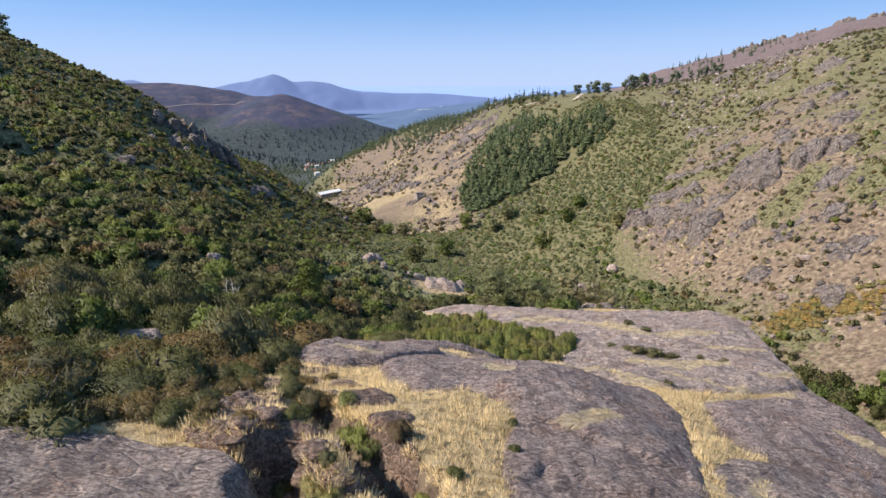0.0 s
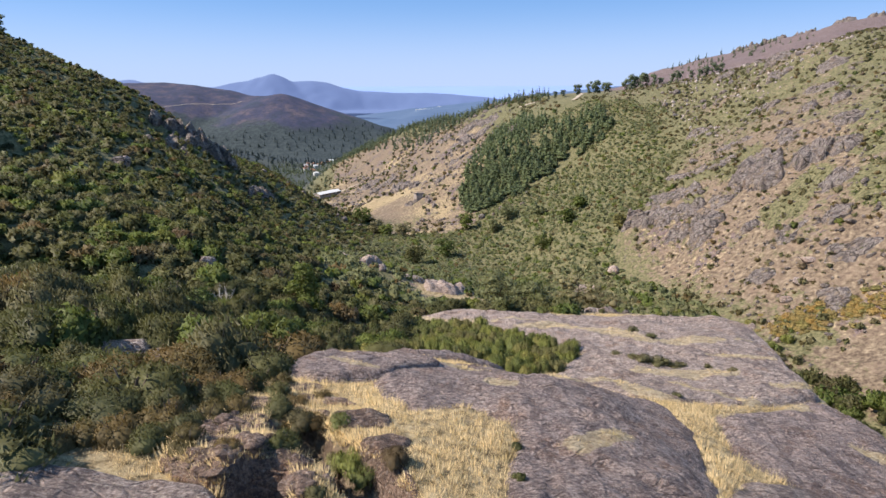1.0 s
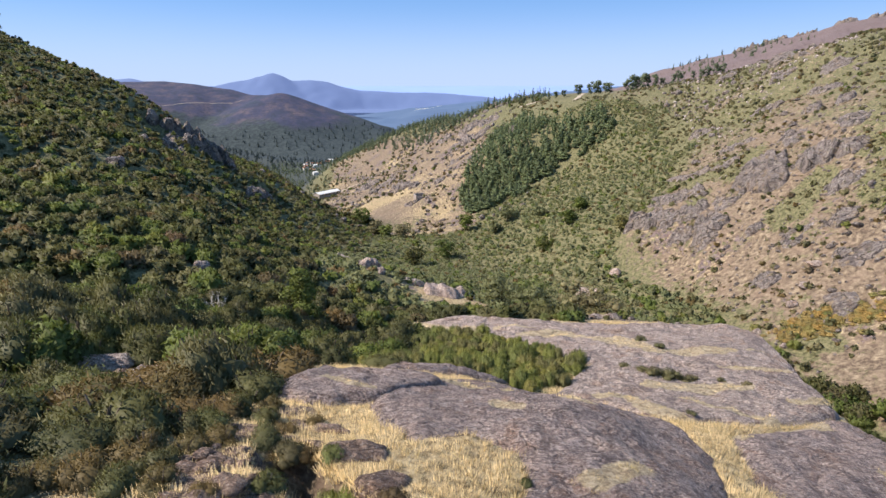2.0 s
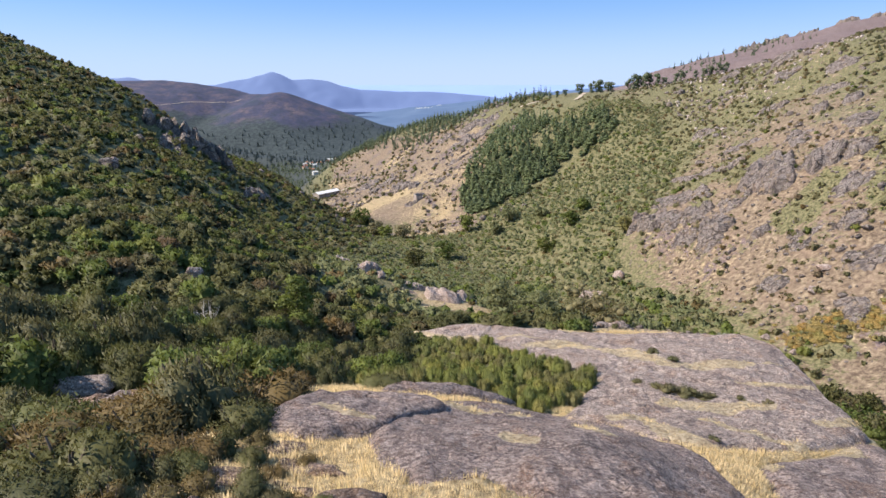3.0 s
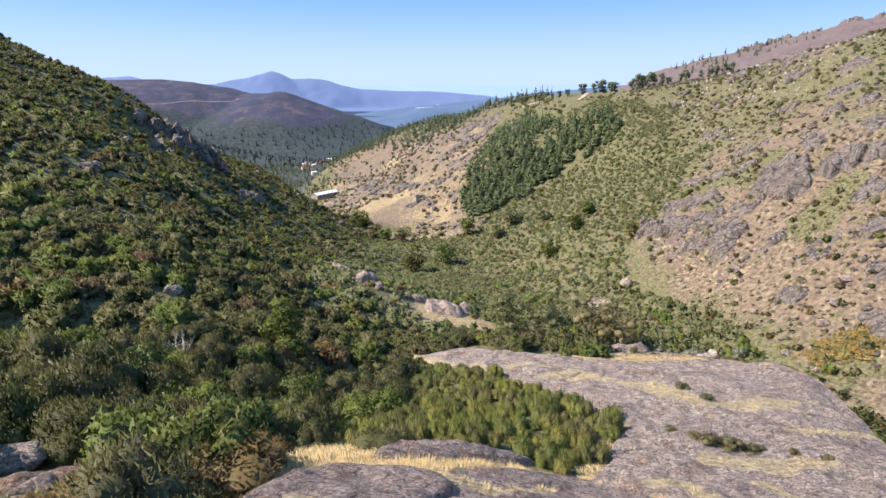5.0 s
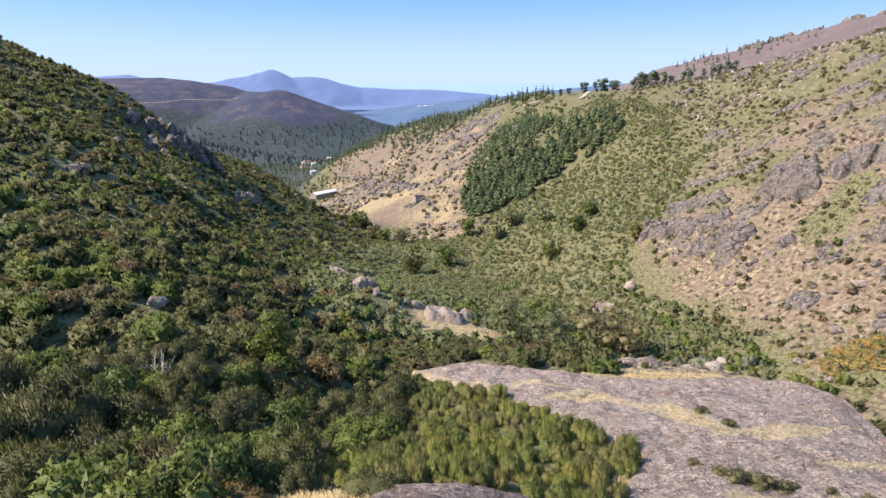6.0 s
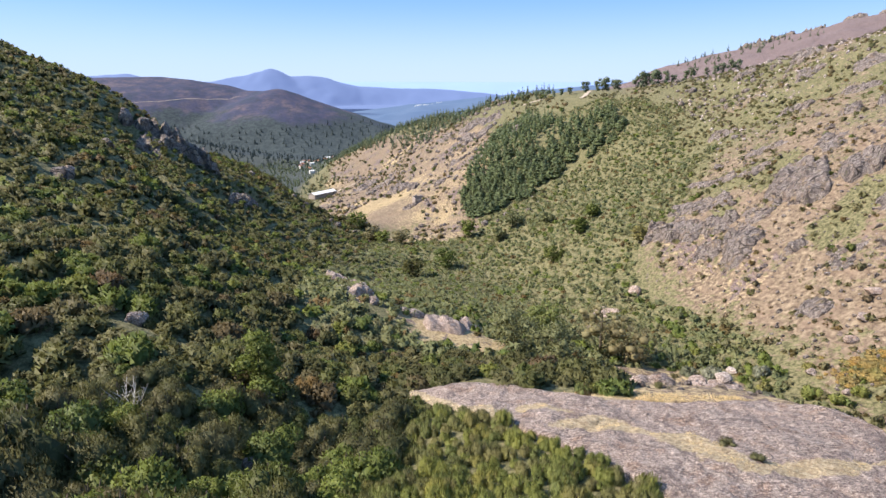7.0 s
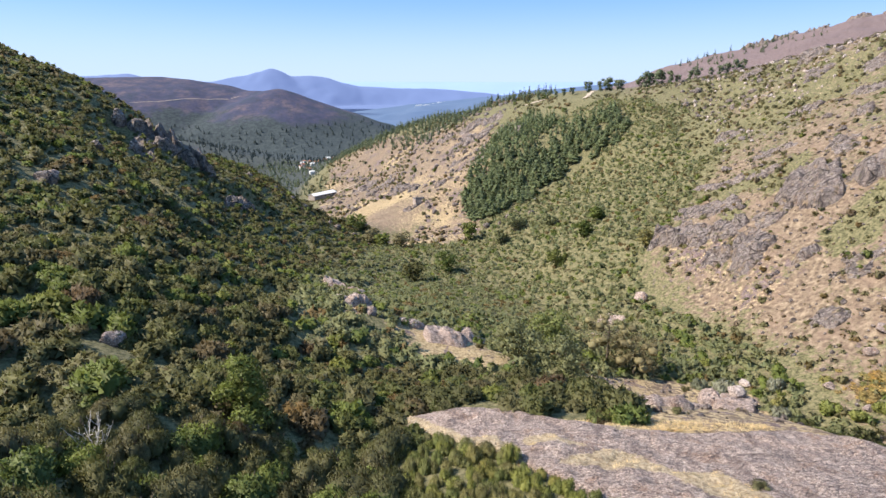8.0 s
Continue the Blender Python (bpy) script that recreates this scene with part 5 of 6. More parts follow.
floor_ = (more[:, 0] > -24 - 0.2 * (more[:, 1] - 90)) & (more[:, 1] > 84)
sow(more[(dist < 90) & ~floor_], [softened(s, 0.5) for s in MID], "scrub", 0.8, 1.9, 0.82, (0.74, 0.97))
sow(more[(dist >= 90) & ~floor_], [softened(s, 0.68) for s in FAR], "scrub", 0.75, 1.8, 0.75, (0.76, 0.97))
sow(more[floor_], [softened(s, 0.55) for s in FAR], "valley_scrub", 0.85, 1.7, 0.75, (0.70, 0.90), VALLEY)
wide = jittered(-165, 105, 135, 262, 2.0)
wide = wide[scrubby(wide) & holes(wide) & (wide[:, 0] > -0.86 * (wide[:, 1] + 4))]
floor_ = wide[:, 0] > -34
vale = jittered(-36, 112, 135, 315, 1.85)
vale = vale[scrubby(vale) & holes(vale) & (vale[:, 0] > -34)]
sow(wide[~floor_], [softened(s, 0.72) for s in FAR], "scrub", 0.7, 1.6, 0.7, (0.74, 0.95))
sow(vale, [softened(s, 0.72) for s in SMALL], "valley_scrub", 0.65, 1.45, 0.7, (0.80, 0.93), VALLEY)
rear = jittered(-120, -30, 262, 345, 3.4)
rear = rear[(rear[:, 0] < np.interp(rear[:, 1], (262, 300, 345), (-36, -60, -84)))]
sow(rear, SMALL, "scrub", 1.2, 2.4, 0.9, (0.80, 0.97))

# the sunny slope: low bushes, thinner and browner
sunny = jittered(54, 240, 82, 330, 1.95)
x, y = sunny[:, 0], sunny[:, 1]
keep = (x > np.interp(y, RIGHT_Y, RIGHT_X) - 9 * smooth(150, 185, y)) & ~inside(WOOD, x, y) & ~inside(FIELD, x, y) & (x < 0.95 * (y + 5))
c = cover(x, y)
keep &= rng.uniform(0, 1, len(x)) < (0.12 + 0.85 * c[:, 1] ** 1.2) * (1 + 0.9 * fractal(x, y, 7, 17, 2))
sow(sunny[keep], SMALL, "low_scrub", 0.35, 1.15, 0.8, (0.78, 0.84), SCRUB)
dots = jittered(54, 118, 82, 205, 1.35)
x, y = dots[:, 0], dots[:, 1]
dots = dots[(x > np.interp(y, RIGHT_Y, RIGHT_X)) & (rng.uniform(0, 1, len(x)) < 0.24 + 0.4 * fractal(x, y, 9, 71, 2)) & (x < 0.95 * (y + 5))]
DOTS = [foliage(np.random.default_rng(580 + i), [(0, 0, 0.3, 0.5, 0.5, 0.35), (0.3, 0.2, 0.25, 0.35, 0.35, 0.3)], 16, 0.5, 0.4, 0.4, None) for i in range(3)]
sow(dots, DOTS, "low_scrub", 0.3, 1.0, 0.8, (0.62, 0.68), SCRUB)
open_land = jittered(-120, 60, 240, 560, 3.2)
x, y = open_land[:, 0], open_land[:, 1]
keep = ~inside(MEADOW, x, y) & ~inside(WOOD, x, y) & (ground(x, y) < 14) & (rng.uniform(0, 1, len(x)) < 0.36 + 0.45 * fractal(x, y, 22, 6, 2)) & (x < 0.2 * y)
sow(open_land[keep], SMALL, "low_scrub", 0.5, 1.7, 0.9, (0.62, 0.72), SCRUB)


# dry grass: tufts of blades
def tuft(seed, blades, high, spread):
    rng = np.random.default_rng(seed)
    a, r = rng.uniform(0, 6.28, blades), spread * np.sqrt(rng.uniform(0, 1, blades))
    base = np.column_stack([r * np.cos(a), r * np.sin(a), np.zeros(blades) - 0.05])
    lean = np.column_stack([np.cos(a), np.sin(a), np.zeros(blades)]) * rng.uniform(0.1, 0.75, (blades, 1)) * high
    tip = base + lean + np.column_stack([np.zeros(blades), np.zeros(blades), high * rng.uniform(0.6, 1.15, blades)])
    side = np.column_stack([-np.sin(a), np.cos(a), np.zeros(blades)]) * 0.018
    v = np.stack([base - side, base + side, tip], 1).reshape(-1, 3)
    nrm = np.repeat(unit(lean * 0.4 + np.array([0, 0, high]) + rng.normal(0, 0.08, (blades, 3))), 3, 0)
    return v, np.arange(3 * blades).reshape(-1, 3), nrm


TUFTS = [tuft(600 + i, 50, 0.30, 0.30) for i in range(4)]
lawn = jittered(-10, 33, 8, 60.5, 0.28)
x, y = lawn[:, 0], lawn[:, 1]
keep = ~on_slab(x, y) & (x > np.interp(np.minimum(y, 60), EDGE_Y, EDGE_X) - 1) & (rng.uniform(0, 1, len(x)) < 0.95 + 0.8 * wave(x, y, 2.6, 52))
keep &= (ground(x, y) > -9.5) & (x < 25.5) & (hollow(x, y) < 0.3)
lawn = lawn[keep]
corner = jittered(-11, 1, 9.5, 24, 0.36)
corner = corner[~on_slab(corner[:, 0], corner[:, 1]) & (hollow(corner[:, 0], corner[:, 1]) < 0.3) & (rng.uniform(0, 1, len(corner)) < 0.45 + 0.8 * wave(corner[:, 0], corner[:, 1], 1.8, 57))]
ledges = jittered(-8, 33, 8, 63, 0.42)
ledges = ledges[on_slab(ledges[:, 0], ledges[:, 1])]
ledges = ledges[pocket(ledges[:, 0], ledges[:, 1]) > rng.uniform(0.45, 1.05, len(ledges))]
scatter("dry_grass", STRAW, groups_of(lawn, TUFTS, 0.6, 1.3, 1.0) + groups_of(corner, TUFTS, 0.5, 1.1, 0.8) + groups_of(ledges, TUFTS, 0.6, 1.1, 0.6), "straw-yellow dry grass tufts between granite slabs", "grass")
slope = jittered(54, 110, 80, 180, 1.15)
x, y = slope[:, 0], slope[:, 1]
keep = (x > np.interp(y, RIGHT_Y, RIGHT_X) - 2) & (rng.uniform(0, 1, len(x)) < 0.01 + 0.06 * cover(x, y)[:, 0]) & (x < 0.95 * (y + 5))
WISPS = [tuft(620 + i, 9, 0.45, 0.7) for i in range(3)]
for w in WISPS:
    w[0][:, :2] *= 1.6
scatter("slope_grass", PALE, groups_of(slope[keep], WISPS, 0.6, 1.2, 0.8), "dry grass tufts on the sunny slope", "grass")


# single plants that stand out
def clump(name, shape, material, label, x, y, size, category="bush", dz=0.0, base=True):
    ob = new(name)
    tagged(ob, label, category)
    ob.location, ob.scale = (x, y, float(slab_top(np.array(x), np.array(y))) + dz), size
    part("foliage", solid("foliage", shape[0], shape[1], material, shape[2]), ob)
    if base:
        part("woody_base", solid("woody_base", *stems(77), BARK), ob)
    return ob


for i, (x, y, s) in enumerate(((18.3, 49.3, 0.55), (19.4, 47.7, 0.45), (2.1, 55.6, 0.5), (33, 66, 0.8), (15.5, 40.7, 0.4), (16.1, 40.0, 0.6), (16.8, 40.5, 0.5), (17.3, 39.7, 0.7), (18.0, 40.2, 0.55), (18.5, 39.5, 0.62), (19.2, 39.8, 0.45), (14.4, 41.6, 0.4), (20.9, 39.0, 0.35), (15.2, 31.2, 0.3), (22.6, 38.6, 0.35))):
    clump("heath_cushion", bush(700 + i, 420, 0.34, 0.07, 6, 1.6, ragged=0.25), SCRUB, "small olive heath cushion growing on the bare slab", x, y, (s * 1.15, s * 1.15, s * 0.6), base=False)
fern_rng = np.random.default_rng(66)
FERNS = [bush(720 + i, 130, 0.46, 0.2, 5, 0.9, (3, 5)) for i in range(3)]
FERN_MESH = [solid("frond", v, f, ORANGE, n) for v, f, n in FERNS]
for i in range(230):
    t = fern_rng.uniform(-1, 1)
    x, y = 68.0 + 7.5 * t + fern_rng.normal(0, 1.6), 92.0 - 2.4 * t + fern_rng.normal(0, 1.7)
    s = fern_rng.uniform(0.35, 0.85)
    ob = tagged(new("autumn_fern", FERN_MESH[i % 3]), "orange autumn ferns on the dry slope", "fern", "autumn ferns")
    ob.location, ob.scale, ob.rotation_euler = (x, y, float(ground(x, y)) - 0.1), (s * 1.2, s * 1.2, s * 0.6), (0, 0, i * 2.1)
for i, (x, y, s) in enumerate(((44, 101, 1.8), (48, 93, 1.5), (41, 104, 1.2), (52, 101, 1.3))):
    clump("grey_willow", bush(740 + i, 420, 0.5, 0.16, 7, 0.9), GREY, "pale grey-green willow bush by the stream", x, y, (s, s, s))
for i, (x, y, s) in enumerate(((57, 90, 1.3), (55, 93, 1.5), (60, 90, 1.1), (50, 97, 1.4), (58, 99, 1.0))):
    clump("oak_bush", bush(760 + i, 420, 0.45, 0.28, 7, 0.4), BROOM, "fresh green leafy bush beside the ferns", x, y, (s, s, s * 0.8))


thicket = np.random.default_rng(91)
for i in range(46):
    t = thicket.uniform(0, 1.5)
    x, y, s = 48 + 9.5 * t + thicket.normal(0, 2.0), 90 - 18 * t + thicket.normal(0, 2.0), thicket.uniform(1.0, 2.3)
    if np.hypot(x - 53, y - 73) < 2.2:
        continue
    clump("oak_bush", bush(770 + i, 620, 0.26, 0.15, 9, 0.5, ragged=0.22), (HEATH, OAK, HEATH)[i % 3], "dense dark green bush in the stream thicket", x, y, (s, s, s * 0.85))
for i in range(26):
    x, y, s = thicket.uniform(17, 46), thicket.uniform(62, 104), thicket.uniform(0.3, 0.75)
    if inside(KNOLL, np.array(x), np.array(y)):
        clump("heath_bush", bush(800 + i, 260, 0.36, 0.16, 6), (HEATH, SCRUB)[i % 2], "low olive heath bush on the grassy knoll", x, y, (s, s, s * 0.8))


def tree(name, seed, x, y, high, wide, material, label, leaves=1600, length=0.4, width=0.22, bare=0.35, cone=False, category="tree"):
    """A tree: tapered trunk, limbs and a crown of clumps with gaps."""
    rng = np.random.default_rng(seed)
    ob = new(name)
    tagged(ob, label, category)
    ob.location = (x, y, float(ground(x, y)) - 0.1)
    bend = rng.uniform(-0.06, 0.06, 2) * high
    limbs, blobs = [], []
    trunk = tube([(0, 0, -0.3), (bend[0] * 0.4, bend[1] * 0.4, high * 0.35), (bend[0], bend[1], high * 0.8)], (high * 0.032, high * 0.022, high * 0.007), 8)
    for i in range(13):
        t = bare + (0.95 - bare) * (i + rng.uniform()) / 13
        a = i * 2.4 + rng.uniform(-0.5, 0.5)
        reach = wide * 0.5 * ((1.05 - t) / (1.05 - bare) if cone else math.sqrt(max(0.05, 1 - ((t - 0.62) / 0.45) ** 2))) * rng.uniform(0.65, 1)
        root = (bend[0] * t, bend[1] * t, high * t * 0.82)
        tip = (root[0] + reach * math.cos(a), root[1] + reach * math.sin(a), high * t * 0.92 + 0.12 * reach)
        limbs.append(tube([root, ((root[0] + tip[0]) / 2, (root[1] + tip[1]) / 2, (root[2] + tip[2]) / 2 + 0.05 * high), tip], (high * 0.012, high * 0.008, high * 0.003), 5))
        k = wide * rng.uniform(0.11, 0.19) * (1.2 - 0.5 * t if cone else 1)
        blobs.append((*tip, k * 1.25, k * 1.25, k * (0.8 if cone else 0.9)))
        if rng.uniform() < 0.6:
            blobs.append((root[0] + 0.55 * reach * math.cos(a), root[1] + 0.55 * reach * math.sin(a), tip[2] + 0.03 * high, k, k, k * 0.8))
    part("trunk", solid("trunk", *trunk, BARK), ob)
    for limb in limbs:
        part("limb", solid("limb", *limb, BARK), ob)
    v, f, n = foliage(rng, blobs, int(leaves * 1.4), length * 0.85, width * 0.85, 0.2, (3, 5), 0.5, 0.34)
    part("crown", solid("crown", v, f, material, n), ob)
    return ob


TURNING = make_leaf("turning_leaves", ((0, (0.22, 0.19, 0.095)), (0.5, (0.27, 0.215, 0.115)), (1, (0.20, 0.20, 0.09))))
tree("oak_tree", 1, 28, 113, 9.5, 9.5, TURNING, "half-bare oak turning brown beside the slab", 1500, 0.42, 0.16, 0.3)
tree("oak_tree", 2, 32, 110, 7, 9, TURNING, "oak with olive brown autumn leaves", 1600, 0.4, 0.2, 0.2)
tree("ash_tree", 3, 19, 120, 6.5, 7, BROOM, "leafy green tree in the valley scrub", 1500, 0.45, 0.28, 0.2)
tree("ash_tree", 4, 9, 93, 6, 6.5, VALLEY, "round green tree below the slab", 1500, 0.42, 0.26, 0.15)
tree("ash_tree", 14, 14.5, 88, 5.5, 6, VALLEY, "olive green tree below the slab", 1500, 0.42, 0.26, 0.15)
tree("holly_tree", 5, -16.0, 56.5, 6.4, 4.2, OAK, "dense conical green holly tree in the heath", 2200, 0.30, 0.2, 0.1, True)
tree("birch_tree", 6, 53, 170, 5, 4.5, ORANGE, "small golden yellow birch by the crag", 700, 0.5, 0.4, 0.15)
tree("ash_tree", 7, -3, 208, 7, 7, OAK, "round green tree on the valley floor", 800, 0.8, 0.5, 0.15)
tree("ash_tree", 8, 6, 240, 8, 6, OAK, "green tree at the edge of the meadow", 700, 0.8, 0.5, 0.15)
tree("ash_tree", 9, -14, 196, 6, 6, HEATH, "olive green tree on the valley floor", 700, 0.8, 0.5, 0.15)
for i, (x, y, h) in enumerate(((42, 196, 5), (24, 236, 6), (33, 190, 5), (-36, 252, 6), (-30, 246, 5), (-22, 242, 6), (-44, 262, 7), (18, 228, 5), (48, 205, 4.5), (36, 225, 4))):
    tree("ash_tree", 30 + i, x, y, h, h * 1.1, (OAK, VALLEY)[i % 2], "green tree in the valley scrub", 420, 0.9, 0.6, 0.15)


def dead_shrub():
    rng = np.random.default_rng(8)
    ob = new("dead_shrub")
    tagged(ob, "bleached bare branches of a dead shrub", "dead shrub")
    ob.location = (-21.2, 48.0, float(ground(-21.2, 48.0)) + 0.5)
    for i in range(13):
        a, l = rng.uniform(0, 6.28), rng.uniform(0.9, 2.3)
        tip = np.array((math.cos(a) * l * 0.62, math.sin(a) * l * 0.62, l * 0.75))
        mid = tip * 0.5 + rng.normal(0, 0.15, 3)
        twigs = [tube([(0, 0, -0.2), mid, tip], (0.05, 0.03, 0.01), 5)]
        for _ in range(3):
            b = mid + (tip - mid) * rng.uniform(0.1, 0.8)
            twigs.append(tube([b, b + rng.normal(0, 0.3, 3) + (0, 0, 0.3)], (0.018, 0.006), 4))
        part("branch", solid("branch", *joined(twigs), DEADWOOD), ob)


dead_shrub()


# ---- pines ----
def pine_shape(seed, leaves, rough, slim=0.24, skirt=0.12, count=9, flat=0.085):
    rng = np.random.default_rng(seed)
    blobs = []
    for i in range(count):
        t = i / (count - 1)
        for _ in range(2 if t < 0.75 and count > 5 else 1):
            a, w = rng.uniform(0, 6.28), slim * (1 - t * 0.88)
            blobs.append((0.5 * w * math.cos(a), 0.5 * w * math.sin(a), skirt + (0.95 - skirt) * t, w * 0.75, w * 0.75, flat * 9 / count))
    return foliage(rng, blobs, leaves, rough, rough * 0.5, 0.1, (3, 5), 0.75, 0.2)


PINES = [pine_shape(800 + i, 110, 0.13) for i in range(5)]
PINE_MESH = [solid("crown", v, f, NEEDLE, n) for v, f, n in PINES]
TRUNK_MESH = solid("trunk", *tube([(0, 0, -0.05), (0, 0, 0.5), (0, 0, 0.92)], (0.022, 0.016, 0.004), 6), BARK)


def pine(x, y, high, fat, number, label, group):
    ob = new("pine_tree")
    tagged(ob, label, "pine", group)
    ob.location, ob.scale = (x, y, float(ground(x, y))), (high * fat, high * fat, high)
    ob.rotation_euler = (0, 0, number * 1.7)
    part("trunk", TRUNK_MESH, ob)
    part("crown", PINE_MESH[number % 5], ob)


stand = jittered(0, 84, 242, 358, 2.7)
stand = stand[inside(WOOD, stand[:, 0] + 5 * wave(stand[:, 0], stand[:, 1], 7, 66), stand[:, 1] + 7 * wave(stand[:, 0], stand[:, 1], 8, 67)) & (rng.uniform(0, 1, len(stand)) < 1.05 + 0.5 * wave(stand[:, 0], stand[:, 1], 9, 61))]
for i, (x, y) in enumerate(stand[:300]):
    pine(x, y, rng.uniform(3.4, 6.4), rng.uniform(1.2, 1.9), i, "dark green young pine in the hillside plantation", "pines of the plantation")
LOW = [pine_shape(820 + i, 30, 0.22, count=4) for i in range(3)]


def pine_stuff(points, low, high, label, material=NEEDLE):
    pick = rng.integers(0, 3, len(points))
    out = []
    for i in range(3):
        q = points[pick == i]
        s = rng.uniform(low, high, len(q))
        out.append((LOW[i], np.column_stack([q, ground(q[:, 0], q[:, 1])]), np.column_stack([s, s, s])))
    scatter("pine_wood", material, out, label, "pines")


if len(stand) > 300:
    pine_stuff(stand[300:], 4.2, 6.8, "dark green young pines high in the plantation")
# the belt of pines behind the shoulder of the slope
belt = jittered(-190, 70, 430, 740, 6.6)
x, y = belt[:, 0], belt[:, 1]
line = np.interp(y, (430, 500, 560, 640, 740), (-22, -62, -100, -132, -160))
belt = belt[(x > line) & (x > -0.20 * y) & (x < line + 110)]
pine_stuff(belt, 4, 7, "dark belt of pines behind the shoulder of the slope", DARK_NEEDLE)
# woods on the lower burnt hill and round the village
wood2 = jittered(-700, -60, 700, 1250, 15)
x, y = wood2[:, 0], wood2[:, 1]
keep = (ground(x, y) < -52 + 22 * fractal(x, y, 120, 4, 3)) & (ground(x, y) > -97) & (rng.uniform(0, 1, len(x)) < 0.8)
pine_stuff(wood2[keep], 5, 8.5, "dark pine woods on the lower slopes of the far hill", HAZED_NEEDLE)
glen = jittered(-240, -100, 440, 780, 6.5)
keep = rng.uniform(0, 1, len(glen)) < 0.62 + 0.5 * fractal(glen[:, 0], glen[:, 1], 40, 3, 2)
pine_stuff(glen[keep], 3, 6, "dark trees round the village", DARK_NEEDLE)
# thin pines below the bare ridge
fringe = np.random.default_rng(44)
t = fringe.uniform(0, 1, 60) ** 1.3
fringe = np.column_stack([300 + 115 * t + fringe.normal(0, 7, 60), 842 - 50 * t - fringe.uniform(8, 120, 60)])
pine_stuff(fringe, 3, 8, "dark pines along the foot of the bare ridge", DARK_NEEDLE)
# pines along the ridge
def round_pine(seed):
    r = np.random.default_rng(seed)
    blobs = [(r.normal(0, 0.14), r.normal(0, 0.14), r.uniform(0.16, 0.84), r.uniform(0.14, 0.24), r.uniform(0.14, 0.24), r.uniform(0.10, 0.16)) for _ in range(8)]
    return foliage(r, blobs, 320, 0.10, 0.06, 0.1, (3, 5), 0.7, 0.2)


ROUND = [round_pine(840 + i) for i in range(4)]
ROUND_MESH = [solid("crown", v, f, DARK_NEEDLE, n) for v, f, n in ROUND]
for i, (x, y, h) in enumerate(((76, 352, 9), (82, 350, 7), (85, 348, 9), (88, 350, 8), (91, 346, 8), (94, 348, 7), (102, 343, 8), (105, 341, 10), (108, 343, 10), (111, 340, 10), (114, 342, 9), (117, 339, 8), (121, 338, 6),
                               (127, 336, 7), (130, 335, 8), (136, 333, 6), (140, 331, 7), (143, 330, 7), (147, 328, 8), (150, 327, 7), (66, 372, 6), (62, 376, 5), (58, 382, 6), (54, 390, 6), (70, 366, 6), (-146.5, 188.5, 7), (432, 787, 6), (464, 769, 7), (46, 400, 6), (40, 410, 6))):
    ob = new("pine_tree")
    tagged(ob, "dark broad-topped pine on the ridge", "pine", "pines along the ridge")
    ob.location, ob.scale, ob.rotation_euler = (x, y, float(ground(x, y)) - 0.4), (h * 0.72, h * 0.72, h * 1.0), (0, 0, i * 1.3)
    part("trunk", TRUNK_MESH, ob)
    part("crown", ROUND_MESH[i % 4], ob)


# ---- village, barn, tracks ----
def box(bm, x0, x1, y0, y1, z0, z1):
    v = [bm.verts.new(p) for p in ((x0, y0, z0), (x1, y0, z0), (x1, y1, z0), (x0, y1, z0), (x0, y0, z1), (x1, y0, z1), (x1, y1, z1), (x0, y1, z1))]
    for f in ((3, 2, 1, 0), (4, 5, 6, 7), (0, 1, 5, 4), (1, 2, 6, 5), (2, 3, 7, 6), (3, 0, 4, 7)):
        bm.faces.new([v[i] for i in f])


def finish(name, bm, material):
    me = bpy.data.meshes.new(name)
    bm.to_mesh(me)
    bm.free()
    me.materials.append(material)
    return me


def gable_walls(l, w, h, rise):
    bm = bmesh.new()
    box(bm, -l / 2, l / 2, -w / 2, w / 2, -2, h)
    for s in (-1, 1):
        a = [bm.verts.new((s * l / 2 - d, y, z)) for d in (0, s * 0.3) for y, z in ((-w / 2, h), (w / 2, h), (0, h + rise))]
        for f in ((0, 1, 2), (5, 4, 3), (0, 3, 4, 1), (1, 4, 5, 2), (2, 5, 3, 0)):
            bm.faces.new([a[i] for i in f])
    bmesh.ops.recalc_face_normals(bm, faces=bm.faces)
    return bm


def gable_roof(l, w, h, rise, over=0.4, thick=0.18):
    bm = bmesh.new()
    k = rise / (w / 2)
    for s in (-1, 1):
        e = (w / 2 + over) * s
        p = [(x, y, z + dz) for dz in (0.02, thick) for x, y, z in ((-l / 2 - over, 0, h + rise), (l / 2 + over, 0, h + rise), (l / 2 + over, e, h - over * k), (-l / 2 - over, e, h - over * k))]
        v = [bm.verts.new(q) for q in p]
        for f in ((0, 1, 2, 3), (7, 6, 5, 4), (0, 4, 5, 1), (1, 5, 6, 2), (2, 6, 7, 3), (3, 7, 4, 0)):
            bm.faces.new([v[i] for i in f])
    bmesh.ops.recalc_face_normals(bm, faces=bm.faces)
    return bm


def pane_mesh(w, h, depth=0.12):
    bm = bmesh.new()
    box(bm, -w / 2, w / 2, -depth, 0.02, 0, h)
    return bm


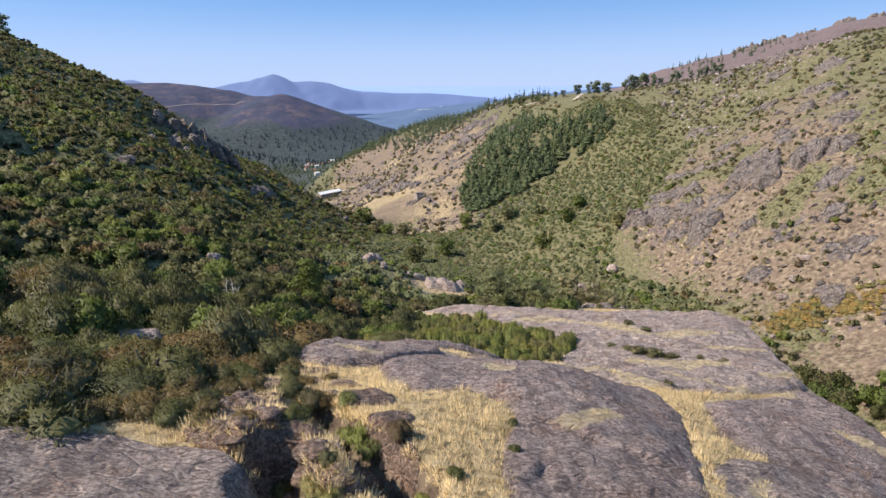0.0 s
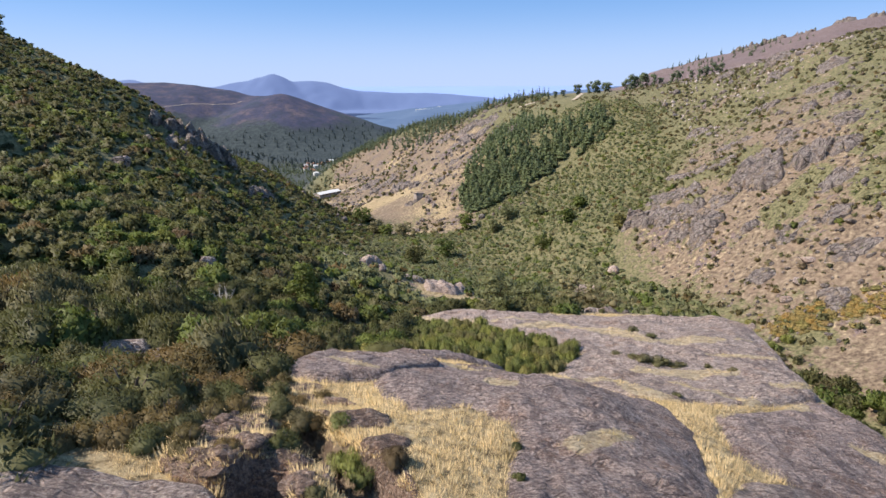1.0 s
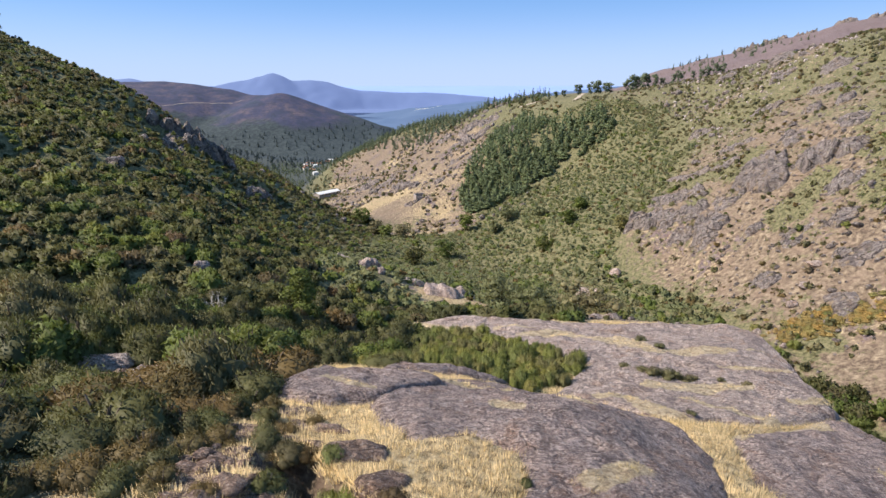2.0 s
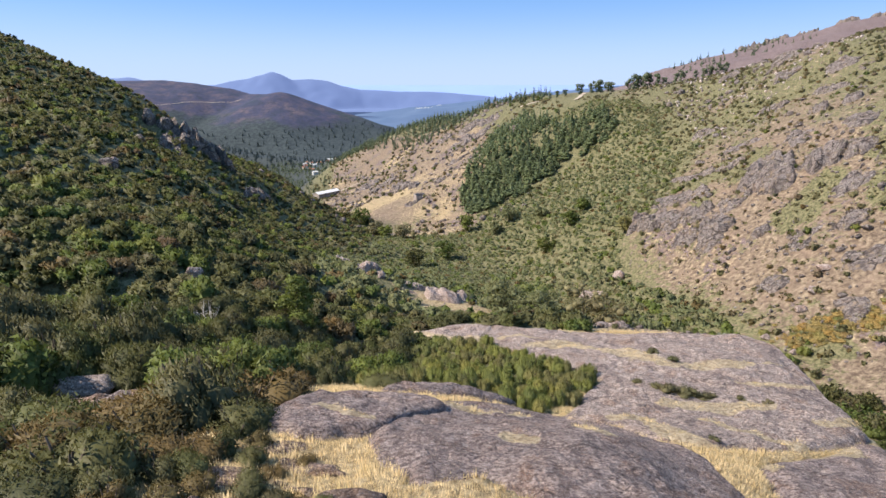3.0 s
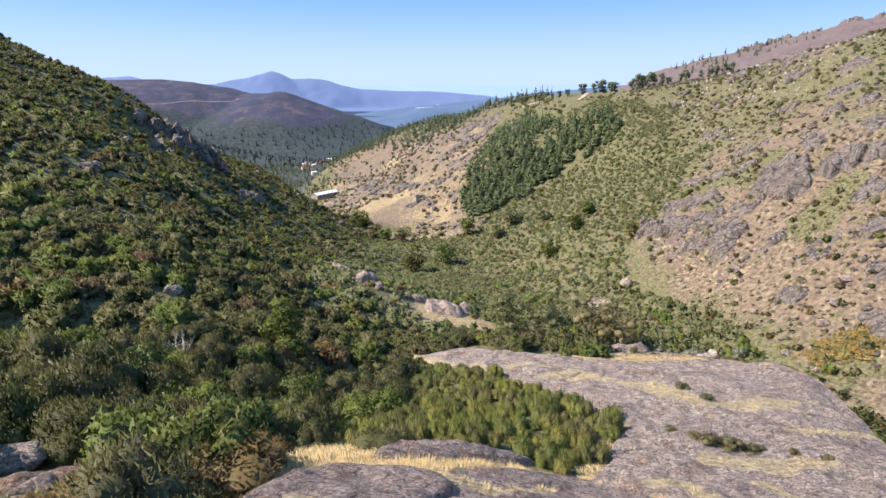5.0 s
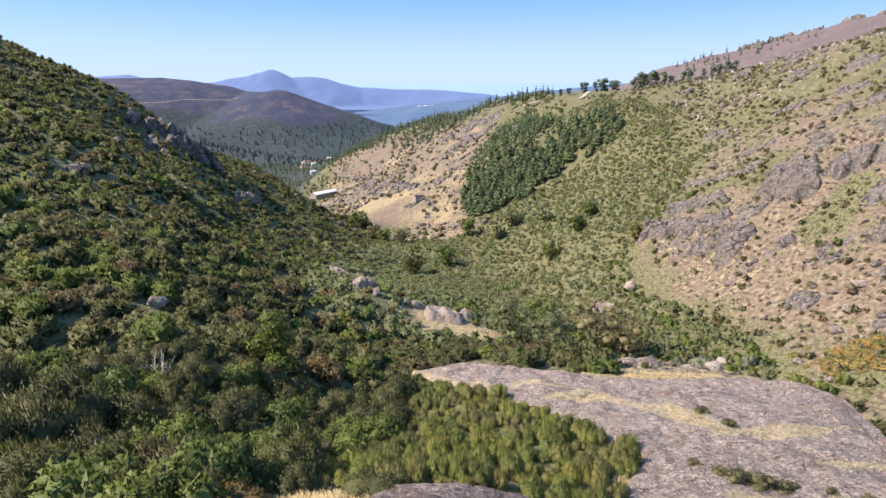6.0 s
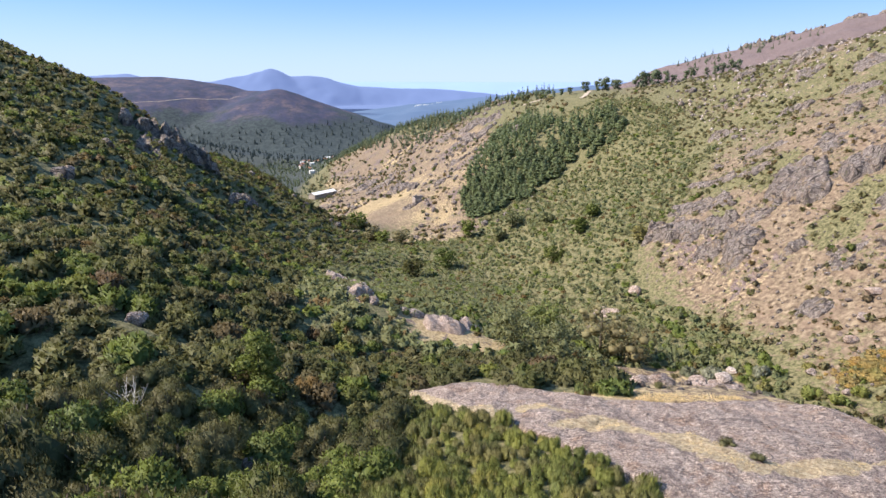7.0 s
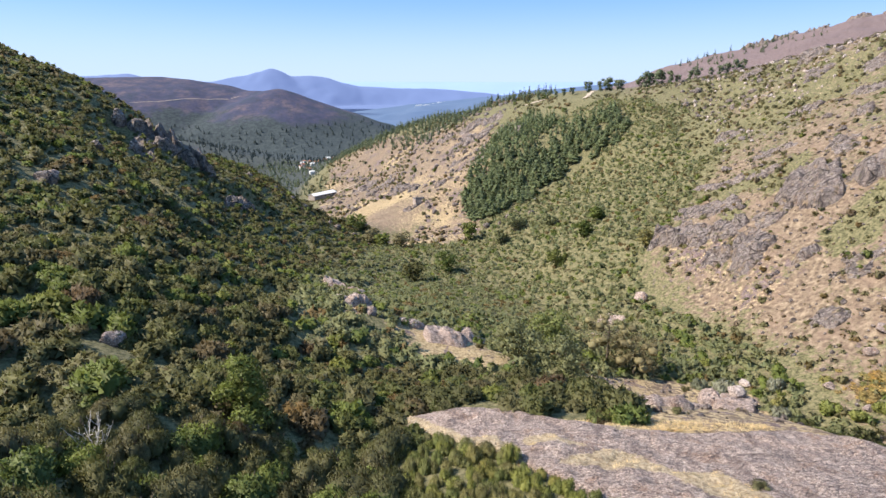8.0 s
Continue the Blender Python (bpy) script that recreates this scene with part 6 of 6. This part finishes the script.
def house(l, w, h, rise, wall, roof, label, windows=3, chimney=True):
    ob = new("house")
    tagged(ob, label, "house", "village houses")
    part("wall", finish("wall", gable_walls(l, w, h, rise), wall), ob)
    top = part("roof", finish("roof", gable_roof(l, w, h, rise), roof), ob)
    if chimney:
        bm = bmesh.new()
        box(bm, l * 0.2, l * 0.2 + 0.7, -0.4, 0.4, h + rise - 0.8, h + rise + 0.9)
        box(bm, l * 0.2 - 0.1, l * 0.2 + 0.8, -0.5, 0.5, h + rise + 0.9, h + rise + 1.05)
        part("chimney", finish("chimney", bm, wall), top)
    pane, door = finish("window", pane_mesh(1.0, 1.3), GLASS), finish("door", pane_mesh(1.1, 2.1), WOODDOOR)
    for row in range(max(1, int(h // 2.8))):
        for i in range(windows):
            if row == 0 and i == 1:
                continue
            q = part("window", pane, ob)
            q.location = (-l / 2 + l * (i + 0.5) / windows, -w / 2, 0.9 + 2.8 * row)
    q = part("door", door, ob)
    q.location = (-l / 2 + l * 1.5 / windows, -w / 2, 0)
    return ob


MODELS = [house(11, 8, 5.8, 2.2, PLASTER, ROOFTILE, "white rendered village house with a clay tile roof", 3),
          house(9, 7, 3.2, 1.8, PLASTER, ROOFTILE, "low white cottage with a clay tile roof", 3),
          house(13, 9, 6.2, 2.0, PLASTER, METAL_ROOF, "white village house with a pale roof", 4, False),
          house(8, 6, 3.4, 1.8, STONEWALL, ROOFTILE, "grey stone house with a clay tile roof", 2)]
rng = np.random.default_rng(31)
HOMES = ((-204, 800), (-190, 790), (-178, 802), (-192, 812), (-166, 790), (-176, 775), (-210, 782), (-160, 806), (-186, 760), (-200, 752), (-182, 822), (-168, 818), (-214, 812),
         (-196, 722), (-178, 712), (-186, 690), (-170, 660), (-162, 640), (-150, 600), (-196, 735), (-158, 745))
for i, (x, y) in enumerate(HOMES):
    m = pose(x, y, float(ground(x, y)) + 0.6, 0, 0, rng.uniform(-40, 60)) @ Matrix.Scale(rng.uniform(0.55, 0.8), 4)
    if i < 4:
        MODELS[i].matrix_basis = m.copy()
    else:
        copy_thing(MODELS[(i * 7) % 4 if i % 5 else 0], m)

barn = new("barn")
tagged(barn, "long low barn with a pale sheet roof", "barn")
barn.matrix_basis = pose(-101.5, 439, float(ground(-101.5, 439)) + 0.5, 0, 0, 55)
part("wall", finish("wall", gable_walls(22, 7, 2.6, 1.2), STONEWALL), barn)
part("roof", finish("roof", gable_roof(22, 7, 2.6, 1.2), METAL_ROOF), barn)
for i in range(5):
    q = part("window", finish("window", pane_mesh(1.2, 0.9), GLASS), barn)
    q.location = (-8 + 4 * i, -3.5, 1.3)

ruin = new("ruined_house")
tagged(ruin, "roofless stone ruin on the dry terraces", "ruin")
ruin.matrix_basis = pose(-18, 303, float(ground(-18, 303)), 0, 0, 20)
for (x0, x1, y0, y1, top) in ((-3, 3, -2.6, -2.1, 1.6), (-3, 3, 2.1, 2.6, 2.6), (-3, -2.5, -2.1, 2.1, 2.2), (2.5, 3, -2.1, 2.1, 1.2)):
    bm = bmesh.new()
    box(bm, x0, x1, y0, y1, -1.5, top)
    part("wall", finish("wall", bm, STONEWALL), ruin)


def ribbon(name, points, width, material, label, category):
    """A track laid on the ground along a line of (x, y)."""
    p = np.array(points, float)
    t = np.linspace(0, len(p) - 1.001, 30 * len(p))
    i = t.astype(int)
    c = p[i] + (p[i + 1] - p[i]) * (t - i)[:, None]
    d = unit(np.gradient(c, axis=0))
    side = np.stack([-d[:, 1], d[:, 0]], 1)
    rows = []
    for k in (-0.5, -0.2, 0.2, 0.5):
        q = c + side * width * k * (1 + 0.15 * wave(c[:, 0], c[:, 1], 8, 3))[:, None]
        rows.append(np.column_stack([q, ground(q[:, 0], q[:, 1]) + 0.25 + 0.1 * (abs(k) < 0.4)]))
    n = len(c)
    V = np.concatenate(rows)
    a = (np.arange(3)[:, None] * n + np.arange(n - 1)[None]).ravel()
    return tagged(new(name, solid(name, V, np.stack([a, a + 1, a + n + 1, a + n], 1), material)), label, category, "", "structure")


ribbon("road", [(-116, 428), (-104, 436), (-94, 446), (-86, 451), (-76, 452)], 2.2, TRACK, "pale road running to the village", "road")
ribbon("track", [(69, 330), (73, 337), (77, 350), (83, 370)], 2.5, TRACK, "pale dirt track on the ridge", "track")
ribbon("track", [(44, 381), (50, 381), (56, 380)], 2.5, TRACK, "pale dirt track along the shoulder", "track")
ribbon("hill_road", [(-640, 1135), (-598, 1151), (-561, 1184), (-523, 1207), (-487, 1222), (-462, 1240)], 1.3, TRACK, "pale road across the burnt hill", "road")

rng = np.random.default_rng(90)
bm = bmesh.new()
for i in range(26):
    x, y = rng.uniform(-190, -20), rng.uniform(2770, 2830)
    z = max(float(ridge(np.array(x), np.array(y), HILL_LINE, 0.16, 19)), -110)
    w, d, h = rng.uniform(5, 10), rng.uniform(4, 7), rng.uniform(4, 7)
    box(bm, x - w, x + w, y - d, y + d, z - 12, z + h)
tagged(new("far_town", finish("far_town", bm, PLASTER)), "tiny white houses of a far town on the hill", "town", "", "stuff")
